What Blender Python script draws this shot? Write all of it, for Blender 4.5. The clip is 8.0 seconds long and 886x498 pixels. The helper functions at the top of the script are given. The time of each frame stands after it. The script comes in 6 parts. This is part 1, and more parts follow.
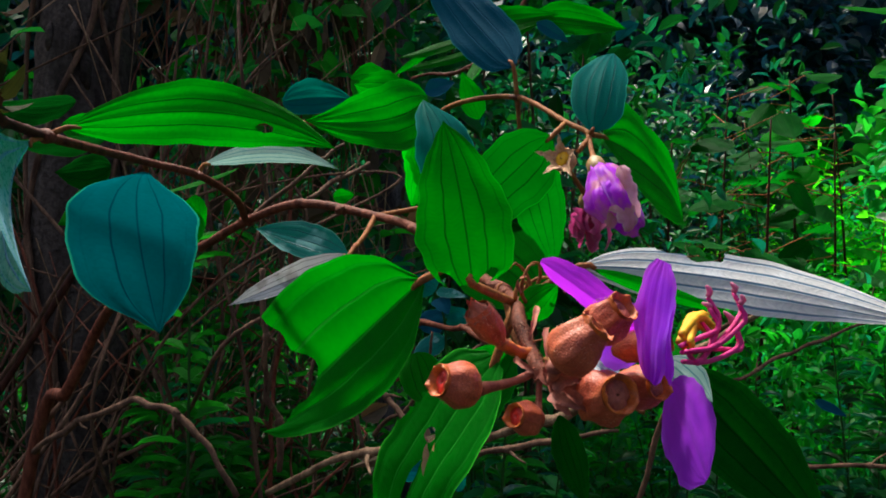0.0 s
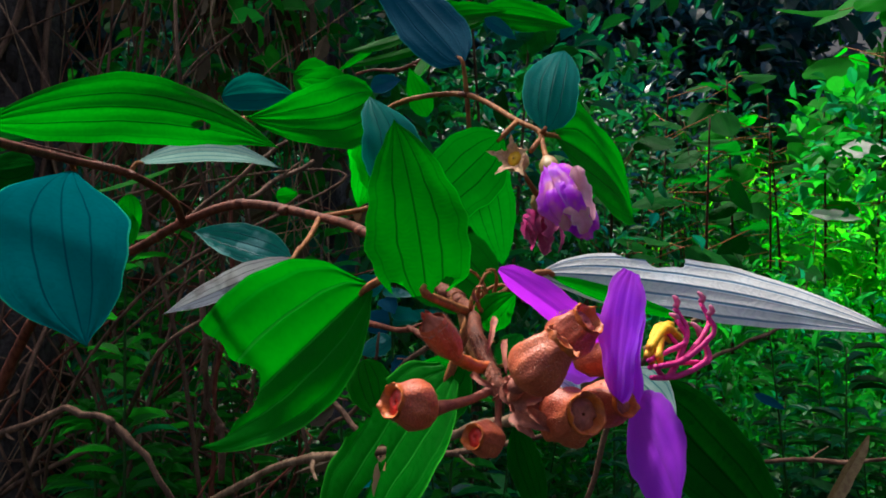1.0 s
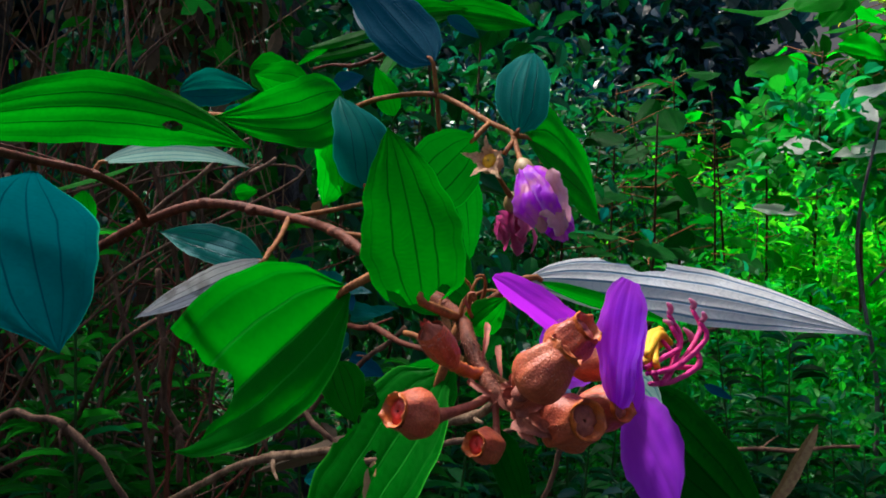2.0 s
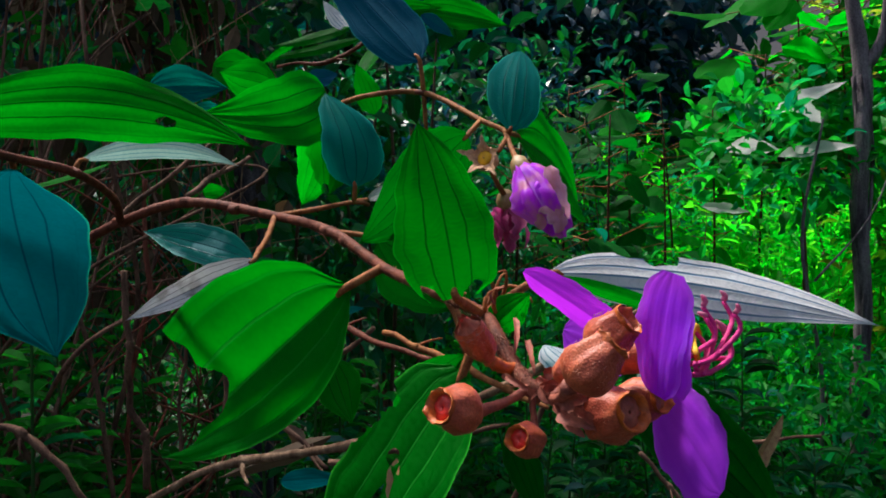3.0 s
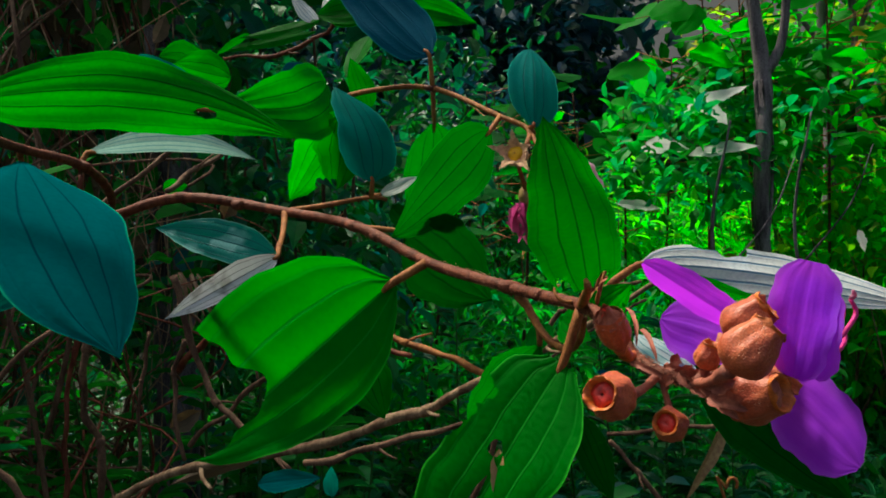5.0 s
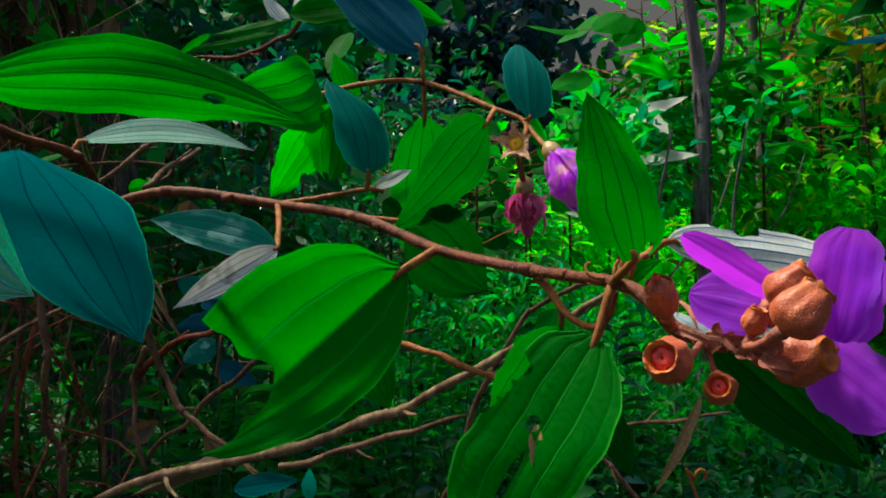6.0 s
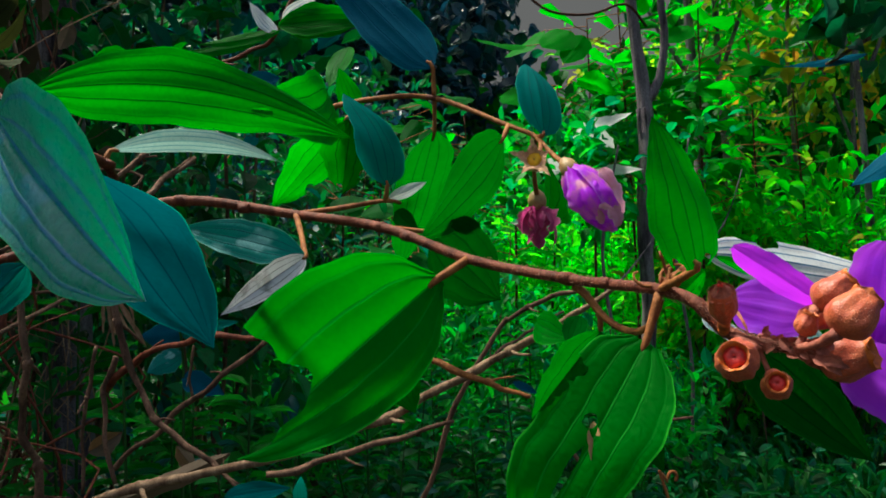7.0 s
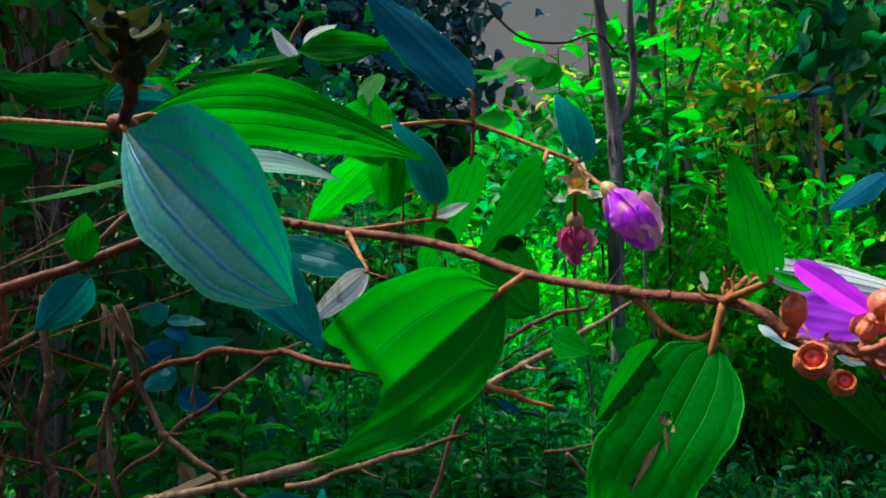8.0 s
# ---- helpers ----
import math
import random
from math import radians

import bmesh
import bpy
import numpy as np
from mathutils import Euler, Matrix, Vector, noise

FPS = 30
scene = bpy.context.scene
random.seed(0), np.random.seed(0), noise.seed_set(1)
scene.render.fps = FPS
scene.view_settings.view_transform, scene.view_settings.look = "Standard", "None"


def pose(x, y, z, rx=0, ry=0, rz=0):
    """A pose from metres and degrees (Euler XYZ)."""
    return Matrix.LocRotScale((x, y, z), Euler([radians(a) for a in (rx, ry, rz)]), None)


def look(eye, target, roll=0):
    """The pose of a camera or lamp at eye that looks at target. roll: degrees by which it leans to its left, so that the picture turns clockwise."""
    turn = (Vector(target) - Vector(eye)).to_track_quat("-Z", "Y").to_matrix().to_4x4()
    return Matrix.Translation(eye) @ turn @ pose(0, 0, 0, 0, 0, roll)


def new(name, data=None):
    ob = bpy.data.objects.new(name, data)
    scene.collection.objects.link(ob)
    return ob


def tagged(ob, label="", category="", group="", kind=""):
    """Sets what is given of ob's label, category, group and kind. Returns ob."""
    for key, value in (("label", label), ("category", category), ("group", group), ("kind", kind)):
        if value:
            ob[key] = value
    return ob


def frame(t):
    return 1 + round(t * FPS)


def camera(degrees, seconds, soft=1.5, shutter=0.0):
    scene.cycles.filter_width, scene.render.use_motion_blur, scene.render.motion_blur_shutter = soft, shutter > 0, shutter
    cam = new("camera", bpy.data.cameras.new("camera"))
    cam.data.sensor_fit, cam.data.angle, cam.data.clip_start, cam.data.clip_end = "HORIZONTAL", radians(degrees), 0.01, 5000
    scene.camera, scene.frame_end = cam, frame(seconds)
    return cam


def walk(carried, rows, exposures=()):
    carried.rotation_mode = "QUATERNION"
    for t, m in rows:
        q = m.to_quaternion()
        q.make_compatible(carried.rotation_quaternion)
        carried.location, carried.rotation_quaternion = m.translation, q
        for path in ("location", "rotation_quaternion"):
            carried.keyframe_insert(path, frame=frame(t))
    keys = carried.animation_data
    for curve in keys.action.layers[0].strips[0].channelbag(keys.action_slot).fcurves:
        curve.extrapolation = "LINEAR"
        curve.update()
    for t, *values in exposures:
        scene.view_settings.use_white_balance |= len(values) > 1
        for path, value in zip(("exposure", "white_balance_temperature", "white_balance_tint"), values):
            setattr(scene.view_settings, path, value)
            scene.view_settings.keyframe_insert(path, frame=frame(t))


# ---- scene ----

PATH = [
    (0, 0.00000, 0.00000, 0.75000, 0.000, 0.003, 0.000),
    (0.5, -0.00009, 0.00929, 0.75207, -2.343, -0.142, -0.184),
    (1, -0.00159, 0.01292, 0.75272, -4.101, -0.241, -0.274),
    (1.5, -0.00593, 0.01234, 0.75666, -5.884, -0.635, -0.315),
    (3, -0.03213, 0.01693, 0.75537, -11.621, -0.795, -0.838),
    (3.5, -0.04437, 0.01965, 0.75561, -13.118, -0.900, -1.000),
    (4, -0.05860, 0.02308, 0.75763, -15.105, -1.107, -0.987),
    (5.5, -0.09776, 0.03324, 0.75102, -20.678, -0.817, -1.331),
    (6, -0.11101, 0.03759, 0.74635, -23.132, -0.378, -1.530),
    (6.5, -0.12679, 0.03994, 0.74568, -25.546, -0.138, -1.415),
    (7, -0.15143, 0.04060, 0.74694, -27.749, 0.306, -1.204),
    (7.5, -0.17707, 0.04126, 0.74634, -29.363, 0.970, -1.057),
    (8, -0.20103, 0.04092, 0.74450, -30.708, 1.907, -0.732),
]
cam = camera(60.0, 8.0, 1.8)
walk(cam, [(t, pose(x, y, z, 90 + p, 0, w) @ pose(0, 0, 0, 0, 0, r)) for t, x, y, z, w, p, r in PATH],
     [(0.0, 0.54, 6450, 6), (1.5, 0.48, 6200, 8), (3.5, 0.36, 6100, 9), (4.2, 0.34, 6350, 1), (5.5, 0.38, 6800, -6), (6.5, 0.48, 6550, -5), (7.2, 0.63, 6350, -3), (8.0, 0.86, 6150, -3)])

# ---- world and sun ----
SUN_AZ, SUN_EL = -32.0, 65.0          # degrees from +y towards +x, and above the horizon
world = bpy.data.worlds.new("sky")
scene.world = world
world.use_nodes = True
wn = world.node_tree
sky = wn.nodes.new("ShaderNodeTexSky")
sky.sky_type, sky.sun_disc = "NISHITA", False
sky.sun_elevation, sky.sun_rotation = radians(SUN_EL), radians(SUN_AZ)
sky.air_density, sky.dust_density, sky.ozone_density = 1.0, 6.0, 1.0
wn.nodes["Background"].inputs["Strength"].default_value = 0.11
wn.links.new(sky.outputs["Color"], wn.nodes["Background"].inputs["Color"])
sun = new("sun", bpy.data.lights.new("sun", "SUN"))
sun.data.energy, sun.data.angle, sun.data.color = 5.0, radians(10.0), (1.0, 0.95, 0.86)
az, el = radians(SUN_AZ), radians(SUN_EL)
sun.matrix_world = look((math.sin(az) * math.cos(el) * 9, math.cos(az) * math.cos(el) * 9, math.sin(el) * 9), (0, 0, 0))


# ---- materials ----
def base_material(name):
    mat = bpy.data.materials.new(name)
    mat.use_nodes = True
    tree = mat.node_tree
    return mat, tree, tree.nodes["Principled BSDF"], tree.nodes["Material Output"]


def math_node(tree, op, a, b=None, c=None):
    n = tree.nodes.new("ShaderNodeMath")
    n.operation = op
    for i, v in enumerate((a, b, c)):
        if v is None:
            continue
        if hasattr(v, "is_output"):
            tree.links.new(v, n.inputs[i])
        else:
            n.inputs[i].default_value = v
    return n.outputs[0]


def mix_colour(tree, fac, a, b, blend="MIX"):
    n = tree.nodes.new("ShaderNodeMix")
    n.data_type, n.blend_type = "RGBA", blend
    for sock, v in ((n.inputs["Factor"], fac), (n.inputs["A"], a), (n.inputs["B"], b)):
        if hasattr(v, "is_output"):
            tree.links.new(v, sock)
        elif isinstance(v, tuple):
            sock.default_value = (*v, 1)
        else:
            sock.default_value = v
    return n.outputs["Result"]


def noise_node(tree, scale, detail=4.0, rough=0.6, vector=None):
    n = tree.nodes.new("ShaderNodeTexNoise")
    n.inputs["Scale"].default_value, n.inputs["Detail"].default_value = scale, detail
    n.inputs["Roughness"].default_value = rough
    if vector is not None:
        tree.links.new(vector, n.inputs["Vector"])
    return n.outputs["Fac"]


def spread(tree, v, lo, hi, a=0.0, b=1.0):
    n = tree.nodes.new("ShaderNodeMapRange")
    tree.links.new(v, n.inputs["Value"])
    for key, x in (("From Min", lo), ("From Max", hi), ("To Min", a), ("To Max", b)):
        n.inputs[key].default_value = x
    return n.outputs[0]


def bump(tree, height, strength, distance, target):
    n = tree.nodes.new("ShaderNodeBump")
    n.inputs["Strength"].default_value, n.inputs["Distance"].default_value = strength, distance
    tree.links.new(height, n.inputs["Height"])
    tree.links.new(n.outputs[0], target)


def object_coords(tree):
    return tree.nodes.new("ShaderNodeTexCoord").outputs["Object"]


def leaf_material(name, face, through_colour, vein, edge, translucent=0.5, rough=0.42, sheen=0.0, gloss=0.5, blotch=None, line=0.035, outer_veins=0.35, ladders=0.09):
    """A melastoma leaf: veins run along the blade's first map coordinate, fine ladders across it."""
    mat, tree, bsdf, out = base_material(name)
    uv = tree.nodes.new("ShaderNodeUVMap")
    sep = tree.nodes.new("ShaderNodeSeparateXYZ")
    tree.links.new(uv.outputs[0], sep.inputs[0])
    u = math_node(tree, "ABSOLUTE", math_node(tree, "SUBTRACT", math_node(tree, "MULTIPLY", sep.outputs[0], 2.0), 1.0))
    near = math_node(tree, "PINGPONG", u, 0.2)
    line_mask = spread(tree, near, line * 0.35, line, 1.0, 0.0)
    rim = spread(tree, u, 0.955, 0.985, 0.0, 1.0)
    where = object_coords(tree)
    big, small = noise_node(tree, 45.0, 3.0, 0.6, where), noise_node(tree, 420.0, 4.0, 0.65, where)
    info = tree.nodes.new("ShaderNodeObjectInfo")
    tone = math_node(tree, "ADD", math_node(tree, "MULTIPLY", big, 0.55), math_node(tree, "MULTIPLY", info.outputs["Random"], 0.3))
    dark = tuple(c * 0.62 for c in face)
    colour = mix_colour(tree, spread(tree, tone, 0.2, 0.65), dark, face)
    colour = mix_colour(tree, spread(tree, small, 0.35, 0.75, 0.0, 0.3), colour, tuple(c * 0.7 for c in face))
    if blotch:
        colour = mix_colour(tree, spread(tree, noise_node(tree, 70.0, 2.0, 0.5, where), 0.56, 0.64, 0.0, 0.8), colour, blotch)
    outer = spread(tree, u, 0.55, 0.65, 1.0, outer_veins)
    line_mask = math_node(tree, "MULTIPLY", line_mask, outer)
    colour = mix_colour(tree, line_mask, colour, vein)
    # Lighter margin paints the glow along the blade's edge.
    colour = mix_colour(tree, rim, colour, edge)
    warp = math_node(tree, "ADD", math_node(tree, "MULTIPLY", near, 14.0), math_node(tree, "MULTIPLY", noise_node(tree, 160.0, 2.0, 0.5, where), 26.0))
    ladder = math_node(tree, "SINE", math_node(tree, "ADD", math_node(tree, "MULTIPLY", sep.outputs[1], 210.0), warp))
    colour = mix_colour(tree, spread(tree, ladder, 0.7, 1.0, 0.0, ladders), colour, vein)
    tree.links.new(colour, bsdf.inputs["Base Color"])
    tree.links.new(spread(tree, small, 0.3, 0.7, rough - 0.08, rough + 0.12), bsdf.inputs["Roughness"])
    bsdf.inputs["Specular IOR Level"].default_value = gloss
    bsdf.inputs["Sheen Weight"].default_value = sheen
    bsdf.inputs["Sheen Roughness"].default_value = 0.4
    bsdf.inputs["Sheen Tint"].default_value = (0.5, 0.8, 1.0, 1)
    height = math_node(tree, "ADD", math_node(tree, "MULTIPLY", ladder, 0.07), math_node(tree, "MULTIPLY", small, 0.35))
    height = math_node(tree, "SUBTRACT", height, math_node(tree, "MULTIPLY", line_mask, 0.6))
    bump(tree, height, 0.6, 0.0005, bsdf.inputs["Normal"])
    back = tree.nodes.new("ShaderNodeBsdfTranslucent")
    bump(tree, height, 0.35, 0.0005, back.inputs["Normal"])
    lit = mix_colour(tree, math_node(tree, "MULTIPLY", line_mask, 0.85), mix_colour(tree, spread(tree, tone, 0.2, 0.7), tuple(c * 0.7 for c in through_colour), through_colour), vein)
    lit = mix_colour(tree, spread(tree, ladder, 0.4, 1.0, 0.0, 0.14), lit, tuple(c * 0.5 for c in through_colour))
    lit = mix_colour(tree, spread(tree, small, 0.4, 0.7, 0.0, 0.35), lit, tuple(c * 0.55 for c in through_colour))
    tree.links.new(lit, back.inputs["Color"])
    mix = tree.nodes.new("ShaderNodeMixShader")
    mix.inputs[0].default_value = translucent
    tree.links.new(bsdf.outputs[0], mix.inputs[1])
    tree.links.new(back.outputs[0], mix.inputs[2])
    tree.links.new(mix.outputs[0], out.inputs["Surface"])
    return mat


def bark_material(name, light, dark, scale=60.0, rough=0.8, stretch=0.25):
    mat, tree, bsdf, out = base_material(name)
    where = object_coords(tree)
    mapping = tree.nodes.new("ShaderNodeMapping")
    mapping.inputs["Scale"].default_value = (1, 1, stretch)
    tree.links.new(where, mapping.inputs[0])
    a, b = noise_node(tree, scale, 6.0, 0.65, mapping.outputs[0]), noise_node(tree, scale * 9, 3.0, 0.6, where)
    colour = mix_colour(tree, spread(tree, a, 0.38, 0.62), dark, light)
    colour = mix_colour(tree, spread(tree, b, 0.42, 0.7, 0.0, 0.7), colour, tuple(c * 0.4 for c in dark))
    tree.links.new(colour, bsdf.inputs["Base Color"])
    bsdf.inputs["Roughness"].default_value = rough
    bsdf.inputs["Specular IOR Level"].default_value = 0.15
    bump(tree, math_node(tree, "ADD", a, math_node(tree, "MULTIPLY", b, 0.6)), 0.9, 0.11 / scale, bsdf.inputs["Normal"])
    return mat


def foliage_material(name, stops, translucent=0.4, rough=0.5, through_gain=2.0, gloss=0.15):
    """Many small leaves: each island takes its own tone from the stops."""
    mat, tree, bsdf, out = base_material(name)
    geo = tree.nodes.new("ShaderNodeNewGeometry")
    ramp = tree.nodes.new("ShaderNodeValToRGB")
    ramp.color_ramp.elements[0].color, ramp.color_ramp.elements[1].color = (*stops[0], 1), (*stops[-1], 1)
    for i, c in enumerate(stops[1:-1], 1):
        ramp.color_ramp.elements.new(i / (len(stops) - 1)).color = (*c, 1)
    tree.links.new(geo.outputs["Random Per Island"], ramp.inputs[0])
    where = object_coords(tree)
    a = noise_node(tree, 90.0, 3.0, 0.6, where)
    colour = mix_colour(tree, spread(tree, a, 0.35, 0.7, 0.0, 0.45), ramp.outputs[0], (0.02, 0.035, 0.012))
    tree.links.new(colour, bsdf.inputs["Base Color"])
    bsdf.inputs["Roughness"].default_value = rough
    bsdf.inputs["Specular IOR Level"].default_value = gloss
    bump(tree, a, 0.4, 0.002, bsdf.inputs["Normal"])
    back = tree.nodes.new("ShaderNodeBsdfTranslucent")
    gain = tree.nodes.new("ShaderNodeVectorMath")
    gain.operation = "SCALE"
    gain.inputs["Scale"].default_value = through_gain
    tree.links.new(ramp.outputs[0], gain.inputs[0])
    tree.links.new(gain.outputs[0], back.inputs["Color"])
    mix = tree.nodes.new("ShaderNodeMixShader")
    mix.inputs[0].default_value = translucent
    tree.links.new(bsdf.outputs[0], mix.inputs[1])
    tree.links.new(back.outputs[0], mix.inputs[2])
    tree.links.new(mix.outputs[0], out.inputs["Surface"])
    return mat


def petal_material(name, light, dark, through_colour, translucent=0.45, stain=None, edge=0.35, streaks=0.12):
    mat, tree, bsdf, out = base_material(name)
    uv = tree.nodes.new("ShaderNodeUVMap")
    sep = tree.nodes.new("ShaderNodeSeparateXYZ")
    tree.links.new(uv.outputs[0], sep.inputs[0])
    where = object_coords(tree)
    big, fine = noise_node(tree, 120.0, 3.0, 0.6, where), noise_node(tree, 900.0, 3.0, 0.6, where)
    streak = math_node(tree, "SINE", math_node(tree, "ADD", math_node(tree, "MULTIPLY", sep.outputs[0], 90.0), math_node(tree, "MULTIPLY", big, 9.0)))
    colour = mix_colour(tree, spread(tree, big, 0.3, 0.7), dark, light)
    colour = mix_colour(tree, spread(tree, streak, 0.2, 1.0, 0.0, streaks), colour, dark)
    rim = math_node(tree, "ABSOLUTE", math_node(tree, "SUBTRACT", math_node(tree, "MULTIPLY", sep.outputs[0], 2.0), 1.0))
    colour = mix_colour(tree, spread(tree, rim, 0.72, 1.0, 0.0, edge), colour, tuple(0.5 * c + 0.45 for c in light))
    if stain:
        colour = mix_colour(tree, spread(tree, noise_node(tree, 95.0, 3.0, 0.6, where), 0.47, 0.60, 0.0, 0.85), colour, stain)
    tree.links.new(colour, bsdf.inputs["Base Color"])
    bsdf.inputs["Roughness"].default_value = 0.5
    bsdf.inputs["Sheen Weight"].default_value, bsdf.inputs["Specular IOR Level"].default_value = 0.05, 0.22
    bump(tree, math_node(tree, "ADD", math_node(tree, "MULTIPLY", streak, 0.12), fine), 0.3, 0.0003, bsdf.inputs["Normal"])
    back = tree.nodes.new("ShaderNodeBsdfTranslucent")
    back.inputs["Color"].default_value = (*through_colour, 1)
    mix = tree.nodes.new("ShaderNodeMixShader")
    mix.inputs[0].default_value = translucent
    tree.links.new(bsdf.outputs[0], mix.inputs[1])
    tree.links.new(back.outputs[0], mix.inputs[2])
    tree.links.new(mix.outputs[0], out.inputs["Surface"])
    return mat


def plain_material(name, light, dark, scale=200.0, rough=0.6, depth=0.0004, scales=0.0, fuzz=0.0):
    mat, tree, bsdf, out = base_material(name)
    where = object_coords(tree)
    a, b = noise_node(tree, scale, 4.0, 0.6, where), noise_node(tree, scale * 6, 3.0, 0.6, where)
    colour = mix_colour(tree, spread(tree, a, 0.35, 0.65), dark, light)
    colour = mix_colour(tree, spread(tree, b, 0.45, 0.8, 0.0, 0.45), colour, tuple(c * 0.5 for c in dark))
    tree.links.new(colour, bsdf.inputs["Base Color"])
    bsdf.inputs["Roughness"].default_value = rough
    height = math_node(tree, "ADD", a, math_node(tree, "MULTIPLY", b, 0.6))
    if scales:
        cells = tree.nodes.new("ShaderNodeTexVoronoi")
        cells.inputs["Scale"].default_value = scales
        tree.links.new(where, cells.inputs["Vector"])
        gap = spread(tree, cells.outputs["Distance"], 0.25, 0.75)
        tree.links.new(mix_colour(tree, math_node(tree, "MULTIPLY", gap, 0.3), colour, tuple(c * 0.35 for c in dark)), bsdf.inputs["Base Color"])
        height = math_node(tree, "SUBTRACT", height, math_node(tree, "MULTIPLY", gap, 0.45))
    bsdf.inputs["Sheen Weight"].default_value, bsdf.inputs["Sheen Roughness"].default_value = fuzz, 0.5
    bsdf.inputs["Sheen Tint"].default_value = (*(min(1.0, c * 1.6 + 0.1) for c in light), 1)
    bump(tree, height, 0.6, depth, bsdf.inputs["Normal"])
    return mat


GREEN = leaf_material("green_leaf", (0.004, 0.20, 0.004), (0.003, 0.50, 0.004), (0.003, 0.065, 0.003), (0.04, 0.45, 0.015), 0.55, 0.55, 0.0, 0.05, None, 0.026)
MIDGREEN = leaf_material("deep_green_leaf", (0.004, 0.155, 0.006), (0.002, 0.28, 0.005), (0.002, 0.035, 0.002), (0.03, 0.36, 0.015), 0.36, 0.55, 0.0, 0.05, None, 0.026)
BIGGREEN = leaf_material("broad_green_leaf", (0.003, 0.19, 0.005), (0.004, 0.52, 0.004), (0.02, 0.30, 0.02), (0.05, 0.50, 0.03), 0.46, 0.5, 0.0, 0.05, None, 0.022, 0.35, 0.16)
YOUNG = leaf_material("dark_young_leaf", (0.035, 0.045, 0.016), (0.05, 0.06, 0.01), (0.02, 0.02, 0.01), (0.06, 0.05, 0.03), 0.2, 0.7, 0.0, 0.04)
# Shaded copy of the green leaf: its shade is in the colour.
SHADE = leaf_material("shaded_green_leaf", (0.002, 0.062, 0.005), (0.004, 0.16, 0.005), (0.002, 0.04, 0.003), (0.01, 0.12, 0.01), 0.35, 0.7, 0.0, 0.0)
# Brighter copy of the blue-green leaf, with light put into its colour.
CYAN = leaf_material("lit_blue_green_leaf", (0.004, 0.19, 0.185), (0.008, 0.52, 0.34), (0.001, 0.075, 0.08), (0.05, 0.5, 0.36), 0.45, 0.5, 0.0, 0.03, None, 0.022, 0.2)
# Pale patches paint the light that falls on part of the blade.
PATCHY = leaf_material("light_patched_leaf", (0.004, 0.22, 0.20), (0.01, 0.46, 0.26), (0.005, 0.10, 0.11), (0.3, 0.6, 0.5), 0.3, 0.45, 0.0, 0.2, (0.26, 0.56, 0.54), 0.03, 0.6)
# Blue of the reflected sky is put into this leaf colour.
TEAL = leaf_material("sky_tinted_leaf", (0.001, 0.115, 0.138), (0.003, 0.34, 0.23), (0.001, 0.055, 0.075), (0.02, 0.36, 0.22), 0.44, 0.6, 0.0, 0.0, None, 0.022, 0.15)
# Blue veins and blotches stand in for sky sheen on the blade.
SATIN = leaf_material("satin_blue_green_leaf", (0.006, 0.26, 0.23), (0.006, 0.58, 0.22), (0.015, 0.17, 0.38), (0.04, 0.45, 0.2), 0.34, 0.28, 0.3, 1.0, (0.02, 0.26, 0.42), 0.05, 0.7)
# Near-white face stands in for direct light on this stained, silvery leaf.
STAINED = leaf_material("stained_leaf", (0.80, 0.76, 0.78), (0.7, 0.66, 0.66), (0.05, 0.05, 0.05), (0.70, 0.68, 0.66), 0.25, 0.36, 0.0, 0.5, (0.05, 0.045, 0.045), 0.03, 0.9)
# Pale face and edge stand in for direct light on these blades.
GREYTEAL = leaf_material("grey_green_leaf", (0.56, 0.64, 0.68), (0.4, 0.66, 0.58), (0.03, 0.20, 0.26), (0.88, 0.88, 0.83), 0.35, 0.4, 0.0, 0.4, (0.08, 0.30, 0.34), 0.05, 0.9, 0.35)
BLUE = leaf_material("bluish_leaf", (0.003, 0.085, 0.15), (0.005, 0.12, 0.10), (0.004, 0.07, 0.13), (0.02, 0.24, 0.24), 0.18, 0.6, 0.0, 0.03, None, 0.022, 0.3)
# White face stands in for sky reflected on the upper side.
PALE = leaf_material("sky_whitened_leaf", (0.97, 0.95, 0.95), (0.92, 0.92, 0.90), (0.04, 0.16, 0.30), (0.85, 0.86, 0.80), 0.36, 0.4, 0.0, 0.4, (0.84, 0.86, 0.90), 0.055, 0.9, 0.2)
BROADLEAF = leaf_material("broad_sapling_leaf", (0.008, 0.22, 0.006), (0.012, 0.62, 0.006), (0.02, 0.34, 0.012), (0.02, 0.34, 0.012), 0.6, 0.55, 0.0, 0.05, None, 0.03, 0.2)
# Darker copy of the leaf above, with shade put into its colour.
SHADYLEAF = leaf_material("shaded_sapling_leaf", (0.005, 0.10, 0.012), (0.006, 0.28, 0.010), (0.012, 0.18, 0.012), (0.012, 0.18, 0.012), 0.45, 0.55, 0.0, 0.05, None, 0.03, 0.2)
BROWNLEAF = leaf_material("withered_leaf", (0.16, 0.10, 0.055), (0.25, 0.14, 0.05), (0.08, 0.05, 0.03), (0.2, 0.13, 0.07), 0.3, 0.7)
PALEDRY = leaf_material("dry_pale_leaf", (0.86, 0.83, 0.82), (0.86, 0.80, 0.76), (0.6, 0.56, 0.53), (0.8, 0.77, 0.74), 0.5, 0.7)
STEM = bark_material("red_brown_stem", (0.24, 0.068, 0.038), (0.085, 0.020, 0.011), 160.0, 0.6)
TWIG = bark_material("tan_twig", (0.42, 0.16, 0.05), (0.20, 0.06, 0.02), 220.0, 0.65)
COVERSTEM = bark_material("green_stem", (0.03, 0.13, 0.02), (0.02, 0.06, 0.012), 150.0, 0.7)
